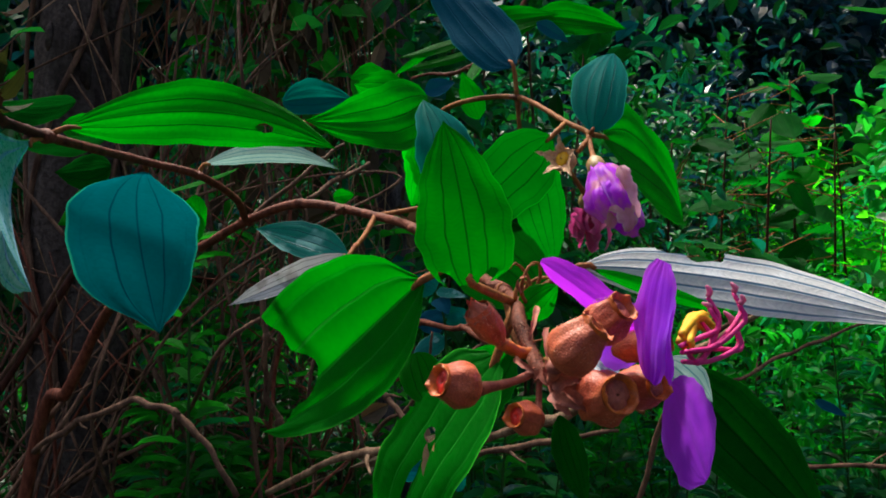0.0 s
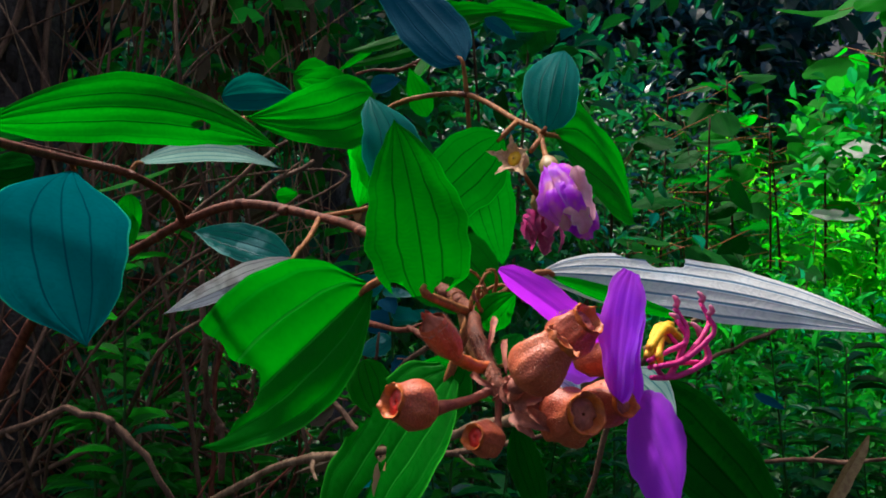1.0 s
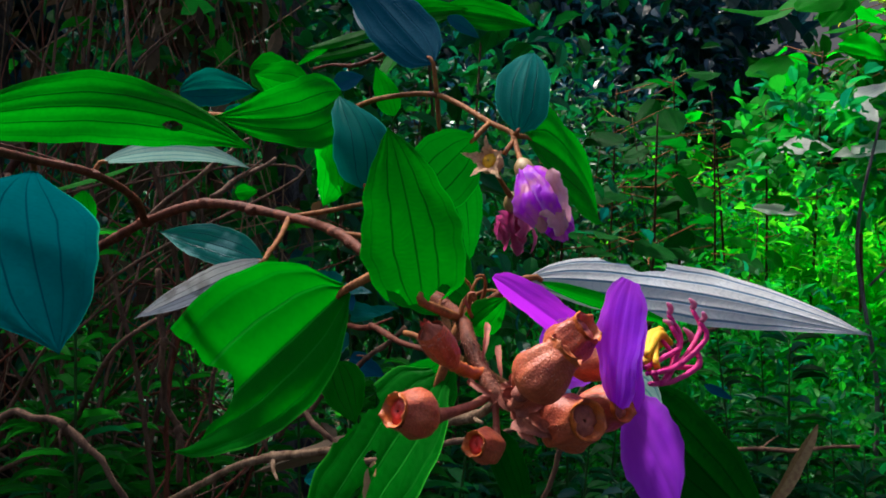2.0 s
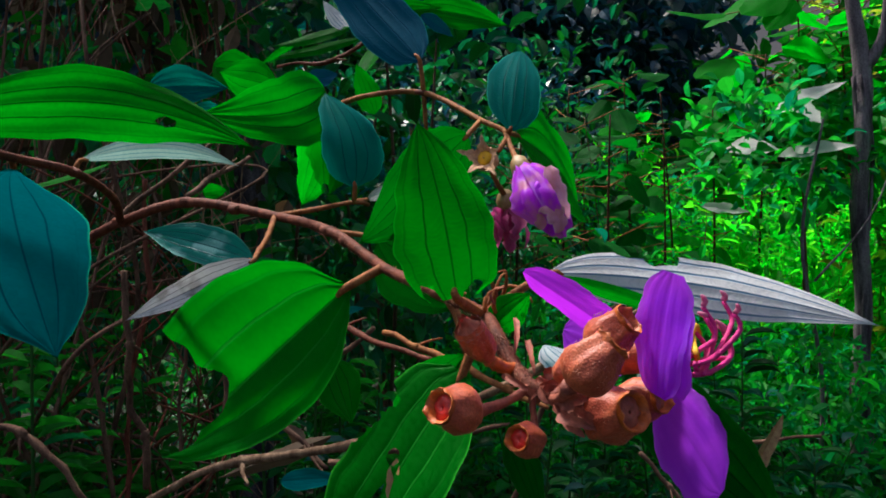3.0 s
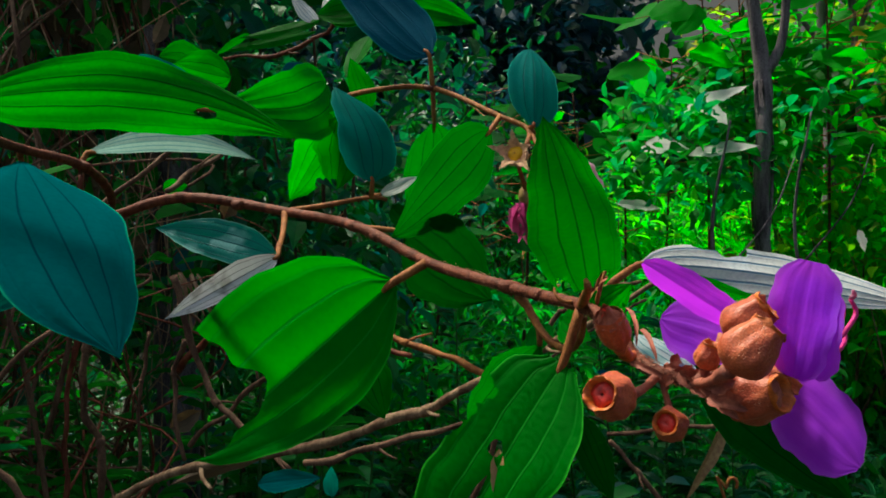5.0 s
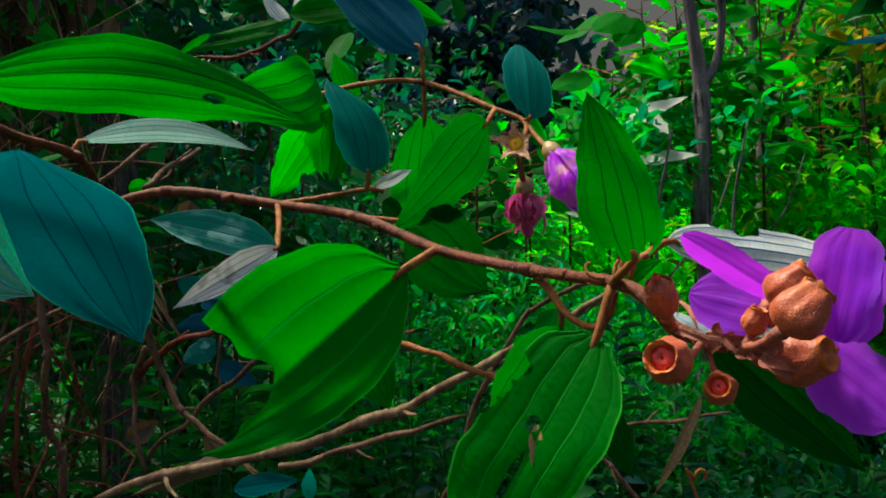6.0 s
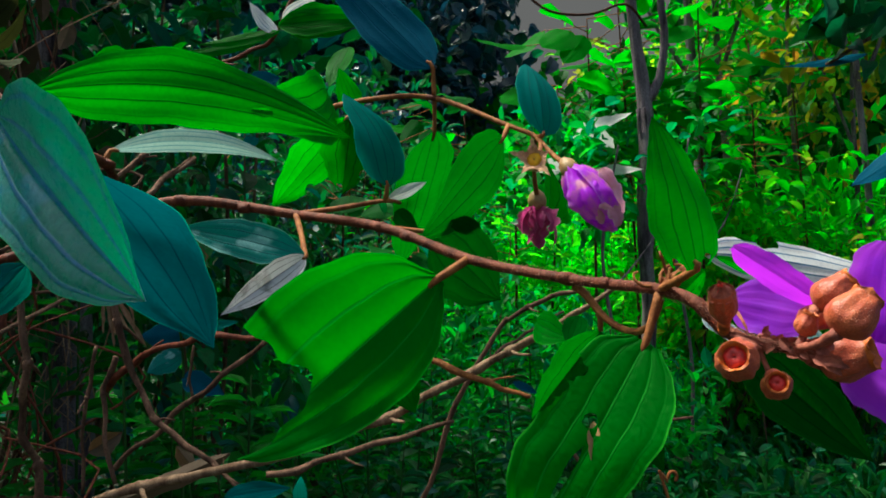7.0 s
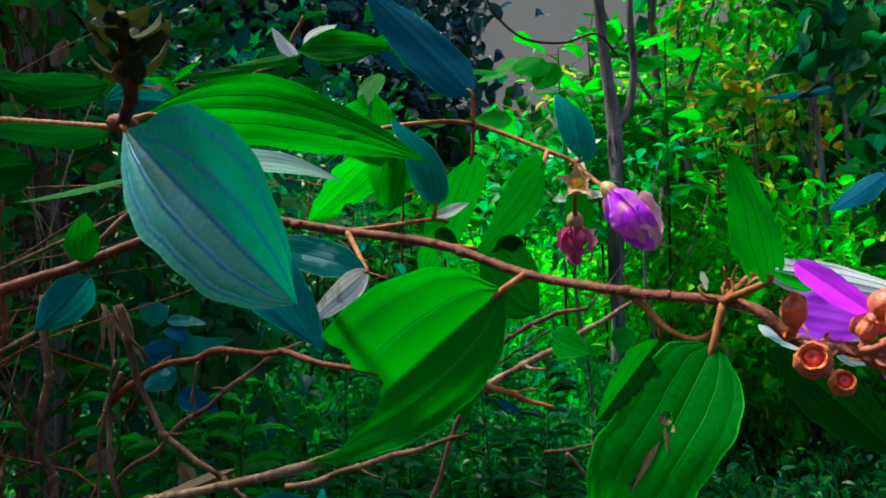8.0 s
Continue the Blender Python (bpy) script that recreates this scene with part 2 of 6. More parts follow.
DARKSTEM = bark_material("dark_stem", (0.11, 0.035, 0.022), (0.04, 0.014, 0.010), 160.0, 0.7)
FIBRE = bark_material("dry_fibre", (0.50, 0.31, 0.19), (0.26, 0.14, 0.08), 120.0, 0.8)
PALECANE = bark_material("pale_cane", (0.36, 0.23, 0.145), (0.13, 0.07, 0.042), 90.0, 0.85)
# Sunlight on the far stems is put into this brighter green.
GRASSSTEM = bark_material("sunlit_green_stem", (0.10, 0.36, 0.02), (0.03, 0.16, 0.01), 120.0, 0.6)
CANE = bark_material("dry_cane", (0.22, 0.12, 0.078), (0.065, 0.032, 0.022), 90.0, 0.85)
BARK = bark_material("grey_bark", (0.27, 0.22, 0.24), (0.05, 0.037, 0.045), 34.0, 0.9, 0.14)
OLDBARK = bark_material("rotting_bark", (0.13, 0.10, 0.088), (0.03, 0.021, 0.018), 14.0, 0.9)
PETAL = petal_material("violet_petal", (0.50, 0.045, 0.98), (0.30, 0.018, 0.80), (0.66, 0.03, 1.0), 0.58, None, 0.14, 0.04)
WILT = petal_material("faded_pink_petal", (0.56, 0.03, 0.90), (0.36, 0.012, 0.68), (0.78, 0.05, 0.86), 0.5, (0.62, 0.24, 0.24), 0.5, 0.04)
FADE = petal_material("browned_petal", (0.74, 0.42, 0.54), (0.50, 0.17, 0.24), (0.80, 0.36, 0.52), 0.4, (0.46, 0.18, 0.10), 0.7, 0.04)
DRYPINK = petal_material("dried_crimson_petal", (0.75, 0.13, 0.34), (0.24, 0.02, 0.09), (0.6, 0.06, 0.26), 0.45)
CAPSULE = plain_material("brown_capsule_skin", (0.66, 0.145, 0.050), (0.42, 0.058, 0.024), 200.0, 0.5, 0.0002, 1900.0, 0.2)
RIM = plain_material("orange_capsule_rim", (0.74, 0.17, 0.018), (0.36, 0.07, 0.016), 300.0, 0.55)
PULP = plain_material("red_pulp", (0.78, 0.035, 0.025), (0.42, 0.012, 0.008), 400.0, 0.35)
BULB = plain_material("olive_tan_calyx", (0.42, 0.26, 0.10), (0.26, 0.13, 0.05), 300.0, 0.5)
BRACT = plain_material("dry_brown_bract", (0.46, 0.120, 0.065), (0.20, 0.042, 0.026), 350.0, 0.7, 0.0005, 0.0, 0.3)
BRISTLE = plain_material("pale_bristle", (0.62, 0.30, 0.18), (0.40, 0.15, 0.09), 300.0, 0.6)
CALYX = plain_material("dry_orange_calyx", (0.80, 0.46, 0.24), (0.42, 0.17, 0.08), 420.0, 0.65, 0.0009, 0.0, 0.2)
STAMEN_P = plain_material("magenta_stamen", (0.74, 0.010, 0.24), (0.55, 0.006, 0.15), 400.0, 0.65)
STAMEN_Y = plain_material("yellow_stamen", (0.92, 0.50, 0.003), (0.75, 0.34, 0.003), 400.0, 0.65)
# Dark undergrowth tones: shade is put into the leaf colours.
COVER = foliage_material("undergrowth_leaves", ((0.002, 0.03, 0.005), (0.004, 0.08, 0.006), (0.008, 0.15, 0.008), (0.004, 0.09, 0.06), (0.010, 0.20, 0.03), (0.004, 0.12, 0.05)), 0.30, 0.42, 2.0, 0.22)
# Brighter copy: light on the mid-distance growth put into the leaves.
BRIGHTENED = foliage_material("brightened_leaves", ((0.006, 0.16, 0.014), (0.010, 0.26, 0.012), (0.02, 0.34, 0.012), (0.005, 0.15, 0.07), (0.012, 0.30, 0.02)), 0.52, 0.5, 2.1)
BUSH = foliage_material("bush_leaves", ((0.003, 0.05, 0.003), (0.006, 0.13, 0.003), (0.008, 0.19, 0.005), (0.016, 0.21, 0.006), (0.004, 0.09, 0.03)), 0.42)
# Sunlight on the far growth is put into these two leaf sets.
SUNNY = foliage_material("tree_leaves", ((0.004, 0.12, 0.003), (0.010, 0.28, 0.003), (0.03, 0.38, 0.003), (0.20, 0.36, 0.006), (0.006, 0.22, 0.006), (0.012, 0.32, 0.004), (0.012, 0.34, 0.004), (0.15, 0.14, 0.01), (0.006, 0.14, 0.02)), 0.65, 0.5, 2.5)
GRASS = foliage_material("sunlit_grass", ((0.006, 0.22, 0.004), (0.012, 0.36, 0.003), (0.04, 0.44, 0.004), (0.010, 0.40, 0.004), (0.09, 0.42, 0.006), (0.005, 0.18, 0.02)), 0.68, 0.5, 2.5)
# Distant shade is put into these dark bluish leaf colours.
DUSK = foliage_material("shade_dark_leaves", ((0.004, 0.024, 0.045), (0.006, 0.045, 0.08), (0.004, 0.05, 0.02), (0.010, 0.07, 0.13), (0.02, 0.09, 0.15)), 0.22, 0.34, 1.6, 0.45)
WEED = foliage_material("weed_leaves", ((0.006, 0.13, 0.006), (0.010, 0.20, 0.008), (0.02, 0.28, 0.012), (0.006, 0.16, 0.05)), 0.4, 0.5)
SEEDLING = foliage_material("seedling_leaves", ((0.004, 0.10, 0.012), (0.008, 0.19, 0.012), (0.004, 0.12, 0.07), (0.012, 0.26, 0.02), (0.003, 0.10, 0.08), (0.004, 0.12, 0.14)), 0.32, 0.42, 2.2, 0.28)
AUTUMN = foliage_material("yellowing_leaves", ((0.30, 0.26, 0.01), (0.10, 0.26, 0.006), (0.34, 0.16, 0.01), (0.03, 0.24, 0.006), (0.36, 0.10, 0.012)), 0.6, 0.5, 2.0)
DRYLEAF = foliage_material("dry_litter", ((0.05, 0.03, 0.02), (0.12, 0.07, 0.04), (0.20, 0.13, 0.08), (0.08, 0.04, 0.025)), 0.2, 0.8, 1.2)


def water_material():
    mat, tree, bsdf, out = base_material("clear_water")
    bsdf.inputs["Transmission Weight"].default_value, bsdf.inputs["IOR"].default_value = 1.0, 1.33
    bsdf.inputs["Roughness"].default_value = 0.02
    return mat


WATER = water_material()


def soil_material():
    mat, tree, bsdf, out = base_material("leafy_soil")
    where = object_coords(tree)
    a, b = noise_node(tree, 3.0, 5.0, 0.6, where), noise_node(tree, 55.0, 6.0, 0.7, where)
    colour = mix_colour(tree, spread(tree, a, 0.35, 0.65), (0.018, 0.014, 0.010), (0.012, 0.028, 0.010))
    colour = mix_colour(tree, spread(tree, b, 0.45, 0.75, 0.0, 0.7), colour, (0.055, 0.035, 0.022))
    tree.links.new(colour, bsdf.inputs["Base Color"])
    bsdf.inputs["Roughness"].default_value = 0.95
    bump(tree, math_node(tree, "ADD", a, b), 1.0, 0.03, bsdf.inputs["Normal"])
    return mat


SOIL = soil_material()


# ---- building helpers ----
V = Vector


def mesh_object(name, verts, faces, material, parent=None, label="", uvs=None, smooth=True):
    me = bpy.data.meshes.new(name)
    me.from_pydata(verts, [], faces)
    if uvs is not None:
        layer = me.uv_layers.new(name="UVMap")
        index = np.empty(len(me.loops), np.int32)
        me.loops.foreach_get("vertex_index", index)
        layer.data.foreach_set("uv", np.asarray(uvs, np.float32)[index].ravel())
    if smooth:
        me.polygons.foreach_set("use_smooth", np.ones(len(me.polygons), bool))
    me.materials.append(material)
    me.update()
    ob = new(name, me)
    ob.parent = parent
    if label:
        ob["label"] = label
    return ob


def empty(name, label, category, group="", kind=""):
    ob = new(name)
    ob.empty_display_size = 0.05
    return tagged(ob, label, category, group, kind)


def smooth_line(points, step=0.006):
    """A rounded line through the points, with their radii as fourth numbers."""
    p = [np.array(q, float) for q in points]
    p = [2 * p[0] - p[1]] + p + [2 * p[-1] - p[-2]]
    out = []
    for i in range(1, len(p) - 2):
        n = max(2, min(24, int(np.linalg.norm((p[i + 1] - p[i])[:3]) / step)))
        for k in range(n):
            t = k / n
            out.append(0.5 * (2 * p[i] + (p[i + 1] - p[i - 1]) * t + (2 * p[i - 1] - 5 * p[i] + 4 * p[i + 1] - p[i + 2]) * t * t
                              + (3 * p[i] - p[i - 1] - 3 * p[i + 1] + p[i + 2]) * t ** 3))
    out.append(p[-2])
    return np.array(out)


def tube_data(points, sides=8, step=0.006, rough=0.06, start=0):
    line = smooth_line(points, step)
    verts, faces = [], []
    tangent = np.gradient(line[:, :3], axis=0)
    ref = np.array((0.3, 0.2, 1.0)) if abs(tangent[0][2]) < 0.8 * np.linalg.norm(tangent[0]) else np.array((1.0, 0.3, 0.1))
    for (x, y, z, r), t in zip(line, tangent):
        t = t / (np.linalg.norm(t) + 1e-9)
        a = np.cross(t, ref)
        a /= np.linalg.norm(a) + 1e-9
        b = np.cross(t, a)
        ref = np.cross(a, t)
        for k in range(sides):
            w = 2 * math.pi * k / sides
            rr = r * (1 + rough * random.uniform(-1, 1))
            verts.append(np.array((x, y, z)) + rr * (math.cos(w) * a + math.sin(w) * b))
    n = len(line)
    for i in range(n - 1):
        for k in range(sides):
            k2 = (k + 1) % sides
            faces.append((start + i * sides + k, start + i * sides + k2, start + (i + 1) * sides + k2, start + (i + 1) * sides + k))
    faces.append(tuple(start + k for k in range(sides))[::-1])
    faces.append(tuple(start + (n - 1) * sides + k for k in range(sides)))
    return verts, faces


def tube(name, points, material, parent=None, label="", sides=8, step=0.006, rough=0.06):
    verts, faces = tube_data(points, sides, step, rough)
    return mesh_object(name, verts, faces, material, parent, label)


STATIONS = (0.0, 0.06, 0.16, 0.32, 0.48, 0.64, 0.8, 0.92, 1.0)
OVATE = (0.10, 0.48, 0.82, 1.0, 0.97, 0.80, 0.50, 0.20, 0.0)
ROUND = (0.12, 0.62, 0.93, 1.02, 0.98, 0.84, 0.60, 0.30, 0.0)
LONG = (0.08, 0.40, 0.75, 1.0, 1.0, 0.86, 0.56, 0.22, 0.0)


def ease(profile, s):
    """The profile's width at s, without corners."""
    i = max(j for j in range(len(STATIONS) - 1) if STATIONS[j] <= s + 1e-9)
    t = (s - STATIONS[i]) / (STATIONS[i + 1] - STATIONS[i])
    p = [profile[max(0, min(8, i + k))] for k in (-1, 0, 1, 2)]
    v = 0.5 * (2 * p[1] + (p[2] - p[0]) * t + (2 * p[0] - 5 * p[1] + 4 * p[2] - p[3]) * t * t + (3 * p[1] - p[0] - 3 * p[2] + p[3]) * t ** 3)
    return max(0.0, v)


def leaf(parent, geo, material, left=OVATE, right=OVATE, fold=0.12, droop=0.0, ripple=0.03, bites=(), label="", stalk=None, stalk_r=0.0011, rows=30, name="leaf", seed=1, curl=0.0, cols=20):
    """A blade from its base to its tip. geo: base, tip, the way across the blade, half its width, its bow, and its sway in the blade's own plane. bites: eaten ovals on the blade (along, across, their radii)."""
    b, t, side, half, bow, sway = V(geo[0]), V(geo[1]), V(geo[2]), geo[3], geo[4], (geo[5] if len(geo) > 5 else 0.0)
    rng = random.Random(seed)
    axis = t - b
    length = axis.length
    axis.normalize()
    side = (side - axis * side.dot(axis)).normalized()
    normal = axis.cross(side)
    phase = [rng.uniform(0, 6.28) for _ in range(4)]

    def place(s, u):
        side_profile, p, q = (left, phase[0], phase[1]) if u < 0 else (right, phase[2], phase[3])
        w = ease(side_profile, s) * half * (1 + ripple * math.sin(16 * s + p) + ripple * 0.6 * math.sin(39 * s + q))
        mid = b + axis * (length * s) + normal * (bow * 4 * s * (1 - s) - droop * length * s * s) + side * (sway * 4 * s * (1 - s))
        d = abs(u) / 0.4
        groove = -0.02 * half * math.exp(-(((d - round(d)) * 0.4) / 0.06) ** 2)
        lift = fold * abs(u) * w - curl * u * u * w + 0.06 * half * math.sin(9 * s + 3 * u + phase[2]) * abs(u) * math.sin(math.pi * s)
        return mid + side * (u * w) + normal * (lift + groove)

    def eaten(s, u):
        for cs, cu, rs, ru in bites:
            x, y = (s - cs) / rs, (u - cu) / ru
            reach = math.hypot(x, y) + 1e-6
            edge = 1 + 0.10 * math.sin(5 * math.atan2(y, x) + phase[1]) + 0.05 * math.sin(11 * math.atan2(y, x) + phase[0])
            if reach < edge:
                return True, min(1.0, max(0.0, cs + rs * x / reach * edge)), min(1.0, max(-1.0, cu + ru * y / reach * edge))
        return False, s, u

    verts, uvs, faces, gone = [], [], [], []
    for i in range(rows + 1):
        for j in range(cols + 1):
            hit, s, u = eaten(i / rows, -1 + 2 * j / cols)
            gone.append(hit)
            verts.append(place(s, u))
            uvs.append((0.5 + u / 2, s))
    for i in range(rows):
        for j in range(cols):
            a = i * (cols + 1) + j
            quad = (a, a + 1, a + cols + 2, a + cols + 1)
            if not all(gone[k] for k in quad):
                faces.append(quad)
    blade = mesh_object(name, verts, faces, material, parent, label, uvs)
    if stalk:
        points = [(*V(q), stalk_r * 1.25) for q in stalk] + [(*b, stalk_r), (*(b + axis * length * 0.05), stalk_r * 0.6)]
        tube("stalk", points, TWIG, blade, "slender tan leaf stalk", 7, 0.004)
    return blade


def leaf_cloud(spots, ways, ups, lengths, widths):
    """Vertices and faces of many small keeled leaves, twelve triangles each."""
    s = np.array((0.0, 0.28, 0.28, 0.28, 0.58, 0.58, 0.58, 0.84, 0.84, 0.84, 1.0))
    u = np.array((0.0, -0.85, 0, 0.85, -1, 0, 1, -0.55, 0, 0.55, 0))
    keel = np.array((0.0, 0.12, 0, 0.12, 0.10, -0.02, 0.10, 0.0, -0.10, 0.0, -0.22))
    quads = ((0, 2, 1), (0, 3, 2), (1, 2, 5, 4), (2, 3, 6, 5), (4, 5, 8, 7), (5, 6, 9, 8), (7, 8, 10), (8, 9, 10))
    ways = ways / np.linalg.norm(ways, axis=1, keepdims=True)
    sides = np.cross(ways, ups)
    sides /= np.linalg.norm(sides, axis=1, keepdims=True) + 1e-9
    ups = np.cross(sides, ways)
    n = len(spots)
    verts = (spots[:, None] + ways[:, None] * (s[None, :, None] * lengths[:, None, None]) + sides[:, None] * (u[None, :, None] * widths[:, None, None] / 2)
             + ups[:, None] * (keel[None, :, None] * lengths[:, None, None])).reshape(-1, 3)
    faces = [tuple(k + 11 * i for k in q) for i in range(n) for q in quads]
    return verts, faces


def foliage(name, spots, size, material, parent=None, label="", spread_out=1.0, slim=0.45, seed=0, outward=None, upright=0.0):
    rng = np.random.default_rng(seed)
    n = len(spots)
    ways = rng.normal(size=(n, 3)) * spread_out + (0, 0, upright - 0.1)
    if outward is not None:
        ways += outward * 1.2
    ups = rng.normal(size=(n, 3)) * 0.45 + (0.1, -0.15 - upright, 1.0)
    lengths = size * rng.uniform(0.55, 1.3, n)
    verts, faces = leaf_cloud(spots, ways, ups, lengths, lengths * slim * rng.uniform(0.75, 1.3, n))
    return mesh_object(name, verts, faces, material, parent, label, smooth=False)


def clumped(centre, radii, n, clumps, seed):
    """Spots in uneven clumps inside an ellipsoid, with gaps between them, and the way outward at each."""
    rng = np.random.default_rng(seed)
    way = rng.normal(size=(clumps, 3))
    way /= np.linalg.norm(way, axis=1, keepdims=True)
    mids = way * rng.uniform(0.35, 1.0, (clumps, 1)) * radii
    pick = rng.integers(0, clumps, n)
    off = rng.normal(size=(n, 3)) * (0.20 * np.array(radii)) * rng.uniform(0.5, 1.2, (clumps, 1))[pick]
    return np.array(centre) + mids[pick] + off, way[pick]


# ---- ground ----
def ground_height(x, y):
    return 0.03 * np.sin(1.3 * x + 0.4) * np.cos(1.1 * y) + 0.012 * np.sin(5.1 * x + 2.0 * y)


rings = np.r_[0.0, np.geomspace(0.15, 60.0, 60)]
gv, gf = [(0.0, 0.0, 0.0)], []
for r in rings[1:]:
    for k in range(72):
        a = 2 * math.pi * k / 72
        x, y = r * math.sin(a), r * math.cos(a)
        gv.append((x, y, float(ground_height(x, y)) * (1 if r < 8 else 0.3)))
for k in range(72):
    gf.append((0, 1 + (k + 1) % 72, 1 + k))
for i in range(len(rings) - 2):
    for k in range(72):
        a, b = 1 + i * 72 + k, 1 + i * 72 + (k + 1) % 72
        gf.append((a, b, b + 72, a + 72))
tagged(mesh_object("ground", gv, gf, SOIL), "dark leafy forest soil under the undergrowth", "ground", "", "structure")


# ---- the flowering shrub ----
shrub = empty("flowering_shrub", "melastoma shrub with violet flower, brown capsules and ribbed leaves", "shrub")
MAIN = [(-0.1952, 0.5155, 0.7388) + (0.0032,), (-0.1625, 0.5086, 0.7503) + (0.0029,), (-0.1226, 0.4777, 0.7672) + (0.0027,), (-0.0846, 0.4577, 0.7771) + (0.0027,), (-0.0381, 0.4194, 0.7683) + (0.0024,), (-0.0125, 0.3643, 0.7593) + (0.0023,),
        (0.0054, 0.3161, 0.7443) + (0.0021,), (0.0194, 0.2666, 0.7365) + (0.0020,), (0.0213, 0.2227, 0.7340) + (0.0019,), (0.0205, 0.2060, 0.7302) + (0.0020,), (0.0228, 0.1990, 0.7230) + (0.0019,), (0.0237, 0.1884, 0.7203) + (0.0017,), (0.0249, 0.1767, 0.7198) + (0.0012,)]
tube("main_branch", [(-0.56, 0.88, -0.02, 0.009), (-0.4479, 0.8400, 0.5280) + (0.007,), (-0.3912, 0.8000, 0.6033) + (0.006,), (-0.3264, 0.7400, 0.6852) + (0.0048,)] + MAIN, STEM, shrub, "long red-brown woody branch", 10, 0.004)
tube("side_branch", [(-0.1226, 0.4777, 0.7672) + (0.0022,), (-0.1187, 0.4389, 0.7788) + (0.0021,), (-0.1264, 0.3955, 0.7882) + (0.0020,), (-0.1461, 0.3750, 0.7928) + (0.0020,), (-0.1626, 0.3144, 0.7961) + (0.0021,)], STEM, shrub, "red-brown side branch", 9, 0.004)
# Shade on the shoot is put into its darker stem colour.
tube("shoot", [(-0.1626, 0.3144, 0.7961) + (0.0020,), (-0.1647, 0.2823, 0.7989, 0.0021), (-0.1668, 0.2790, 0.8100, 0.0020), (-0.1690, 0.2700, 0.8190, 0.0014)], DARKSTEM, shrub, "dark upright shoot of the side branch", 9, 0.004, 0.14)
tube("twig", [(-0.0381, 0.4194, 0.7683) + (0.0012,), (-0.018, 0.405, 0.7705, 0.0014), (0.0011, 0.3909, 0.7737) + (0.0010,), (0.008, 0.387, 0.772, 0.001)], TWIG, shrub, "thin tan twig", 7, 0.004)
tube("branch_base", [(-0.95, 1.0, -0.02, 0.006), (-0.4260, 1.0564, 0.8444) + (0.005,), (-0.3156, 0.9240, 0.8954) + (0.0040,), (-0.1988, 0.7886, 0.8803) + (0.0032,)], DARKSTEM, shrub, "dark base of the upper branch", 8, 0.01)
tube("upper_branch", [(-0.1988, 0.7886, 0.8803) + (0.0032,), (-0.1063, 0.6596, 0.8584) + (0.0025,), (-0.0483, 0.5607, 0.8402) + (0.0020,), (-0.0154, 0.5050, 0.8342) + (0.0017,), (0.0103, 0.4264, 0.8315) + (0.0014,), (0.0397, 0.4103, 0.8310) + (0.0014,), (0.0589, 0.3669, 0.8106) + (0.0013,), (0.0672, 0.3536, 0.8029) + (0.0012,), (0.0601, 0.3408, 0.7933) + (0.0011,)], TWIG, shrub, "arching tan upper branch", 8, 0.004)
for a, b in (((-0.0846, 0.4577, 0.7771), 0.0042), ((-0.1226, 0.4777, 0.7672), 0.0040), ((-0.0125, 0.3643, 0.7593), 0.0035), ((0.0194, 0.2666, 0.7365), 0.0033), ((-0.1626, 0.3144, 0.7961), 0.0042), ((-0.1264, 0.3955, 0.7882), 0.0030), ((0.0397, 0.4103, 0.8310), 0.0024)):
    a = V(a)
    tube("node", [(*(a + V((-0.004, 0.002, 0.001))), b * 0.45), (*a, b * 0.8), (*(a + V((0.004, -0.002, -0.001))), b * 0.45)], STEM, shrub, "swollen branch node", 9, 0.002, 0.15)

scars = random.Random(12)
for a, b in zip(MAIN[1:8:2], MAIN[2:9:2]):
    p = V(a[:3]).lerp(V(b[:3]), scars.uniform(0.3, 0.7))
    way = (V(b[:3]) - V(a[:3])).normalized()
    tube("leaf_scar", [(*(p - way * 0.0025), a[3] * 0.9), (*p, a[3] * scars.uniform(1.02, 1.12)), (*(p + way * 0.003), a[3] * 0.9)], STEM, shrub, "ring-shaped leaf scar", 9, 0.0015, 0.12)

# blades, each with its stalk
leaf(shrub, ((-0.1543, 0.3152, 0.8001), (-0.0435, 0.3157, 0.7909), (-0.081, -0.147, -0.986), 0.0145, 0.0124, -0.0152), GREEN, (0.08, 0.36, 0.72, 0.98, 1.0, 0.82, 0.50, 0.2, 0.0), LONG, 0.10, bites=((0.70, 0.28, 0.035, 0.2),), stalk=[(-0.1626, 0.3144, 0.7961)], seed=1, rows=40)
leaf(shrub, ((-0.1467, 0.3803, 0.7882), (-0.1043, 0.2826, 0.7191), (0.87, 0.474, -0.136), 0.0245, 0.0137, -0.0089), TEAL, (0.04, 0.11, 0.27, 0.66, 0.97, 1.12, 1.06, 0.74, 0.0), (0.04, 0.12, 0.32, 0.72, 0.98, 0.96, 0.70, 0.36, 0.0), 0.10, stalk=[(-0.1461, 0.3750, 0.7928)], seed=2, curl=0.12)
leaf(shrub, ((-0.1634, 0.3043, 0.793), (-0.1289, 0.2397, 0.7366), (0.258, -0.553, 0.792), 0.0195, 0.0063, 0.004), SATIN, (0.05, 0.22, 0.50, 0.80, 0.96, 0.94, 0.74, 0.42, 0.0), (0.03, 0.12, 0.40, 0.98, 1.40, 1.46, 1.20, 0.76, 0.0), 0.40, stalk=[(-0.1626, 0.3144, 0.7961)], seed=3, curl=0.1)
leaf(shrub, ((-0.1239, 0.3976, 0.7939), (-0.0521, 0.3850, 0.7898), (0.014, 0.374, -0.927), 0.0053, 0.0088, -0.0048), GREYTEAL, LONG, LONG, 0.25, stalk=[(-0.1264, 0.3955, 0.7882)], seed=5)
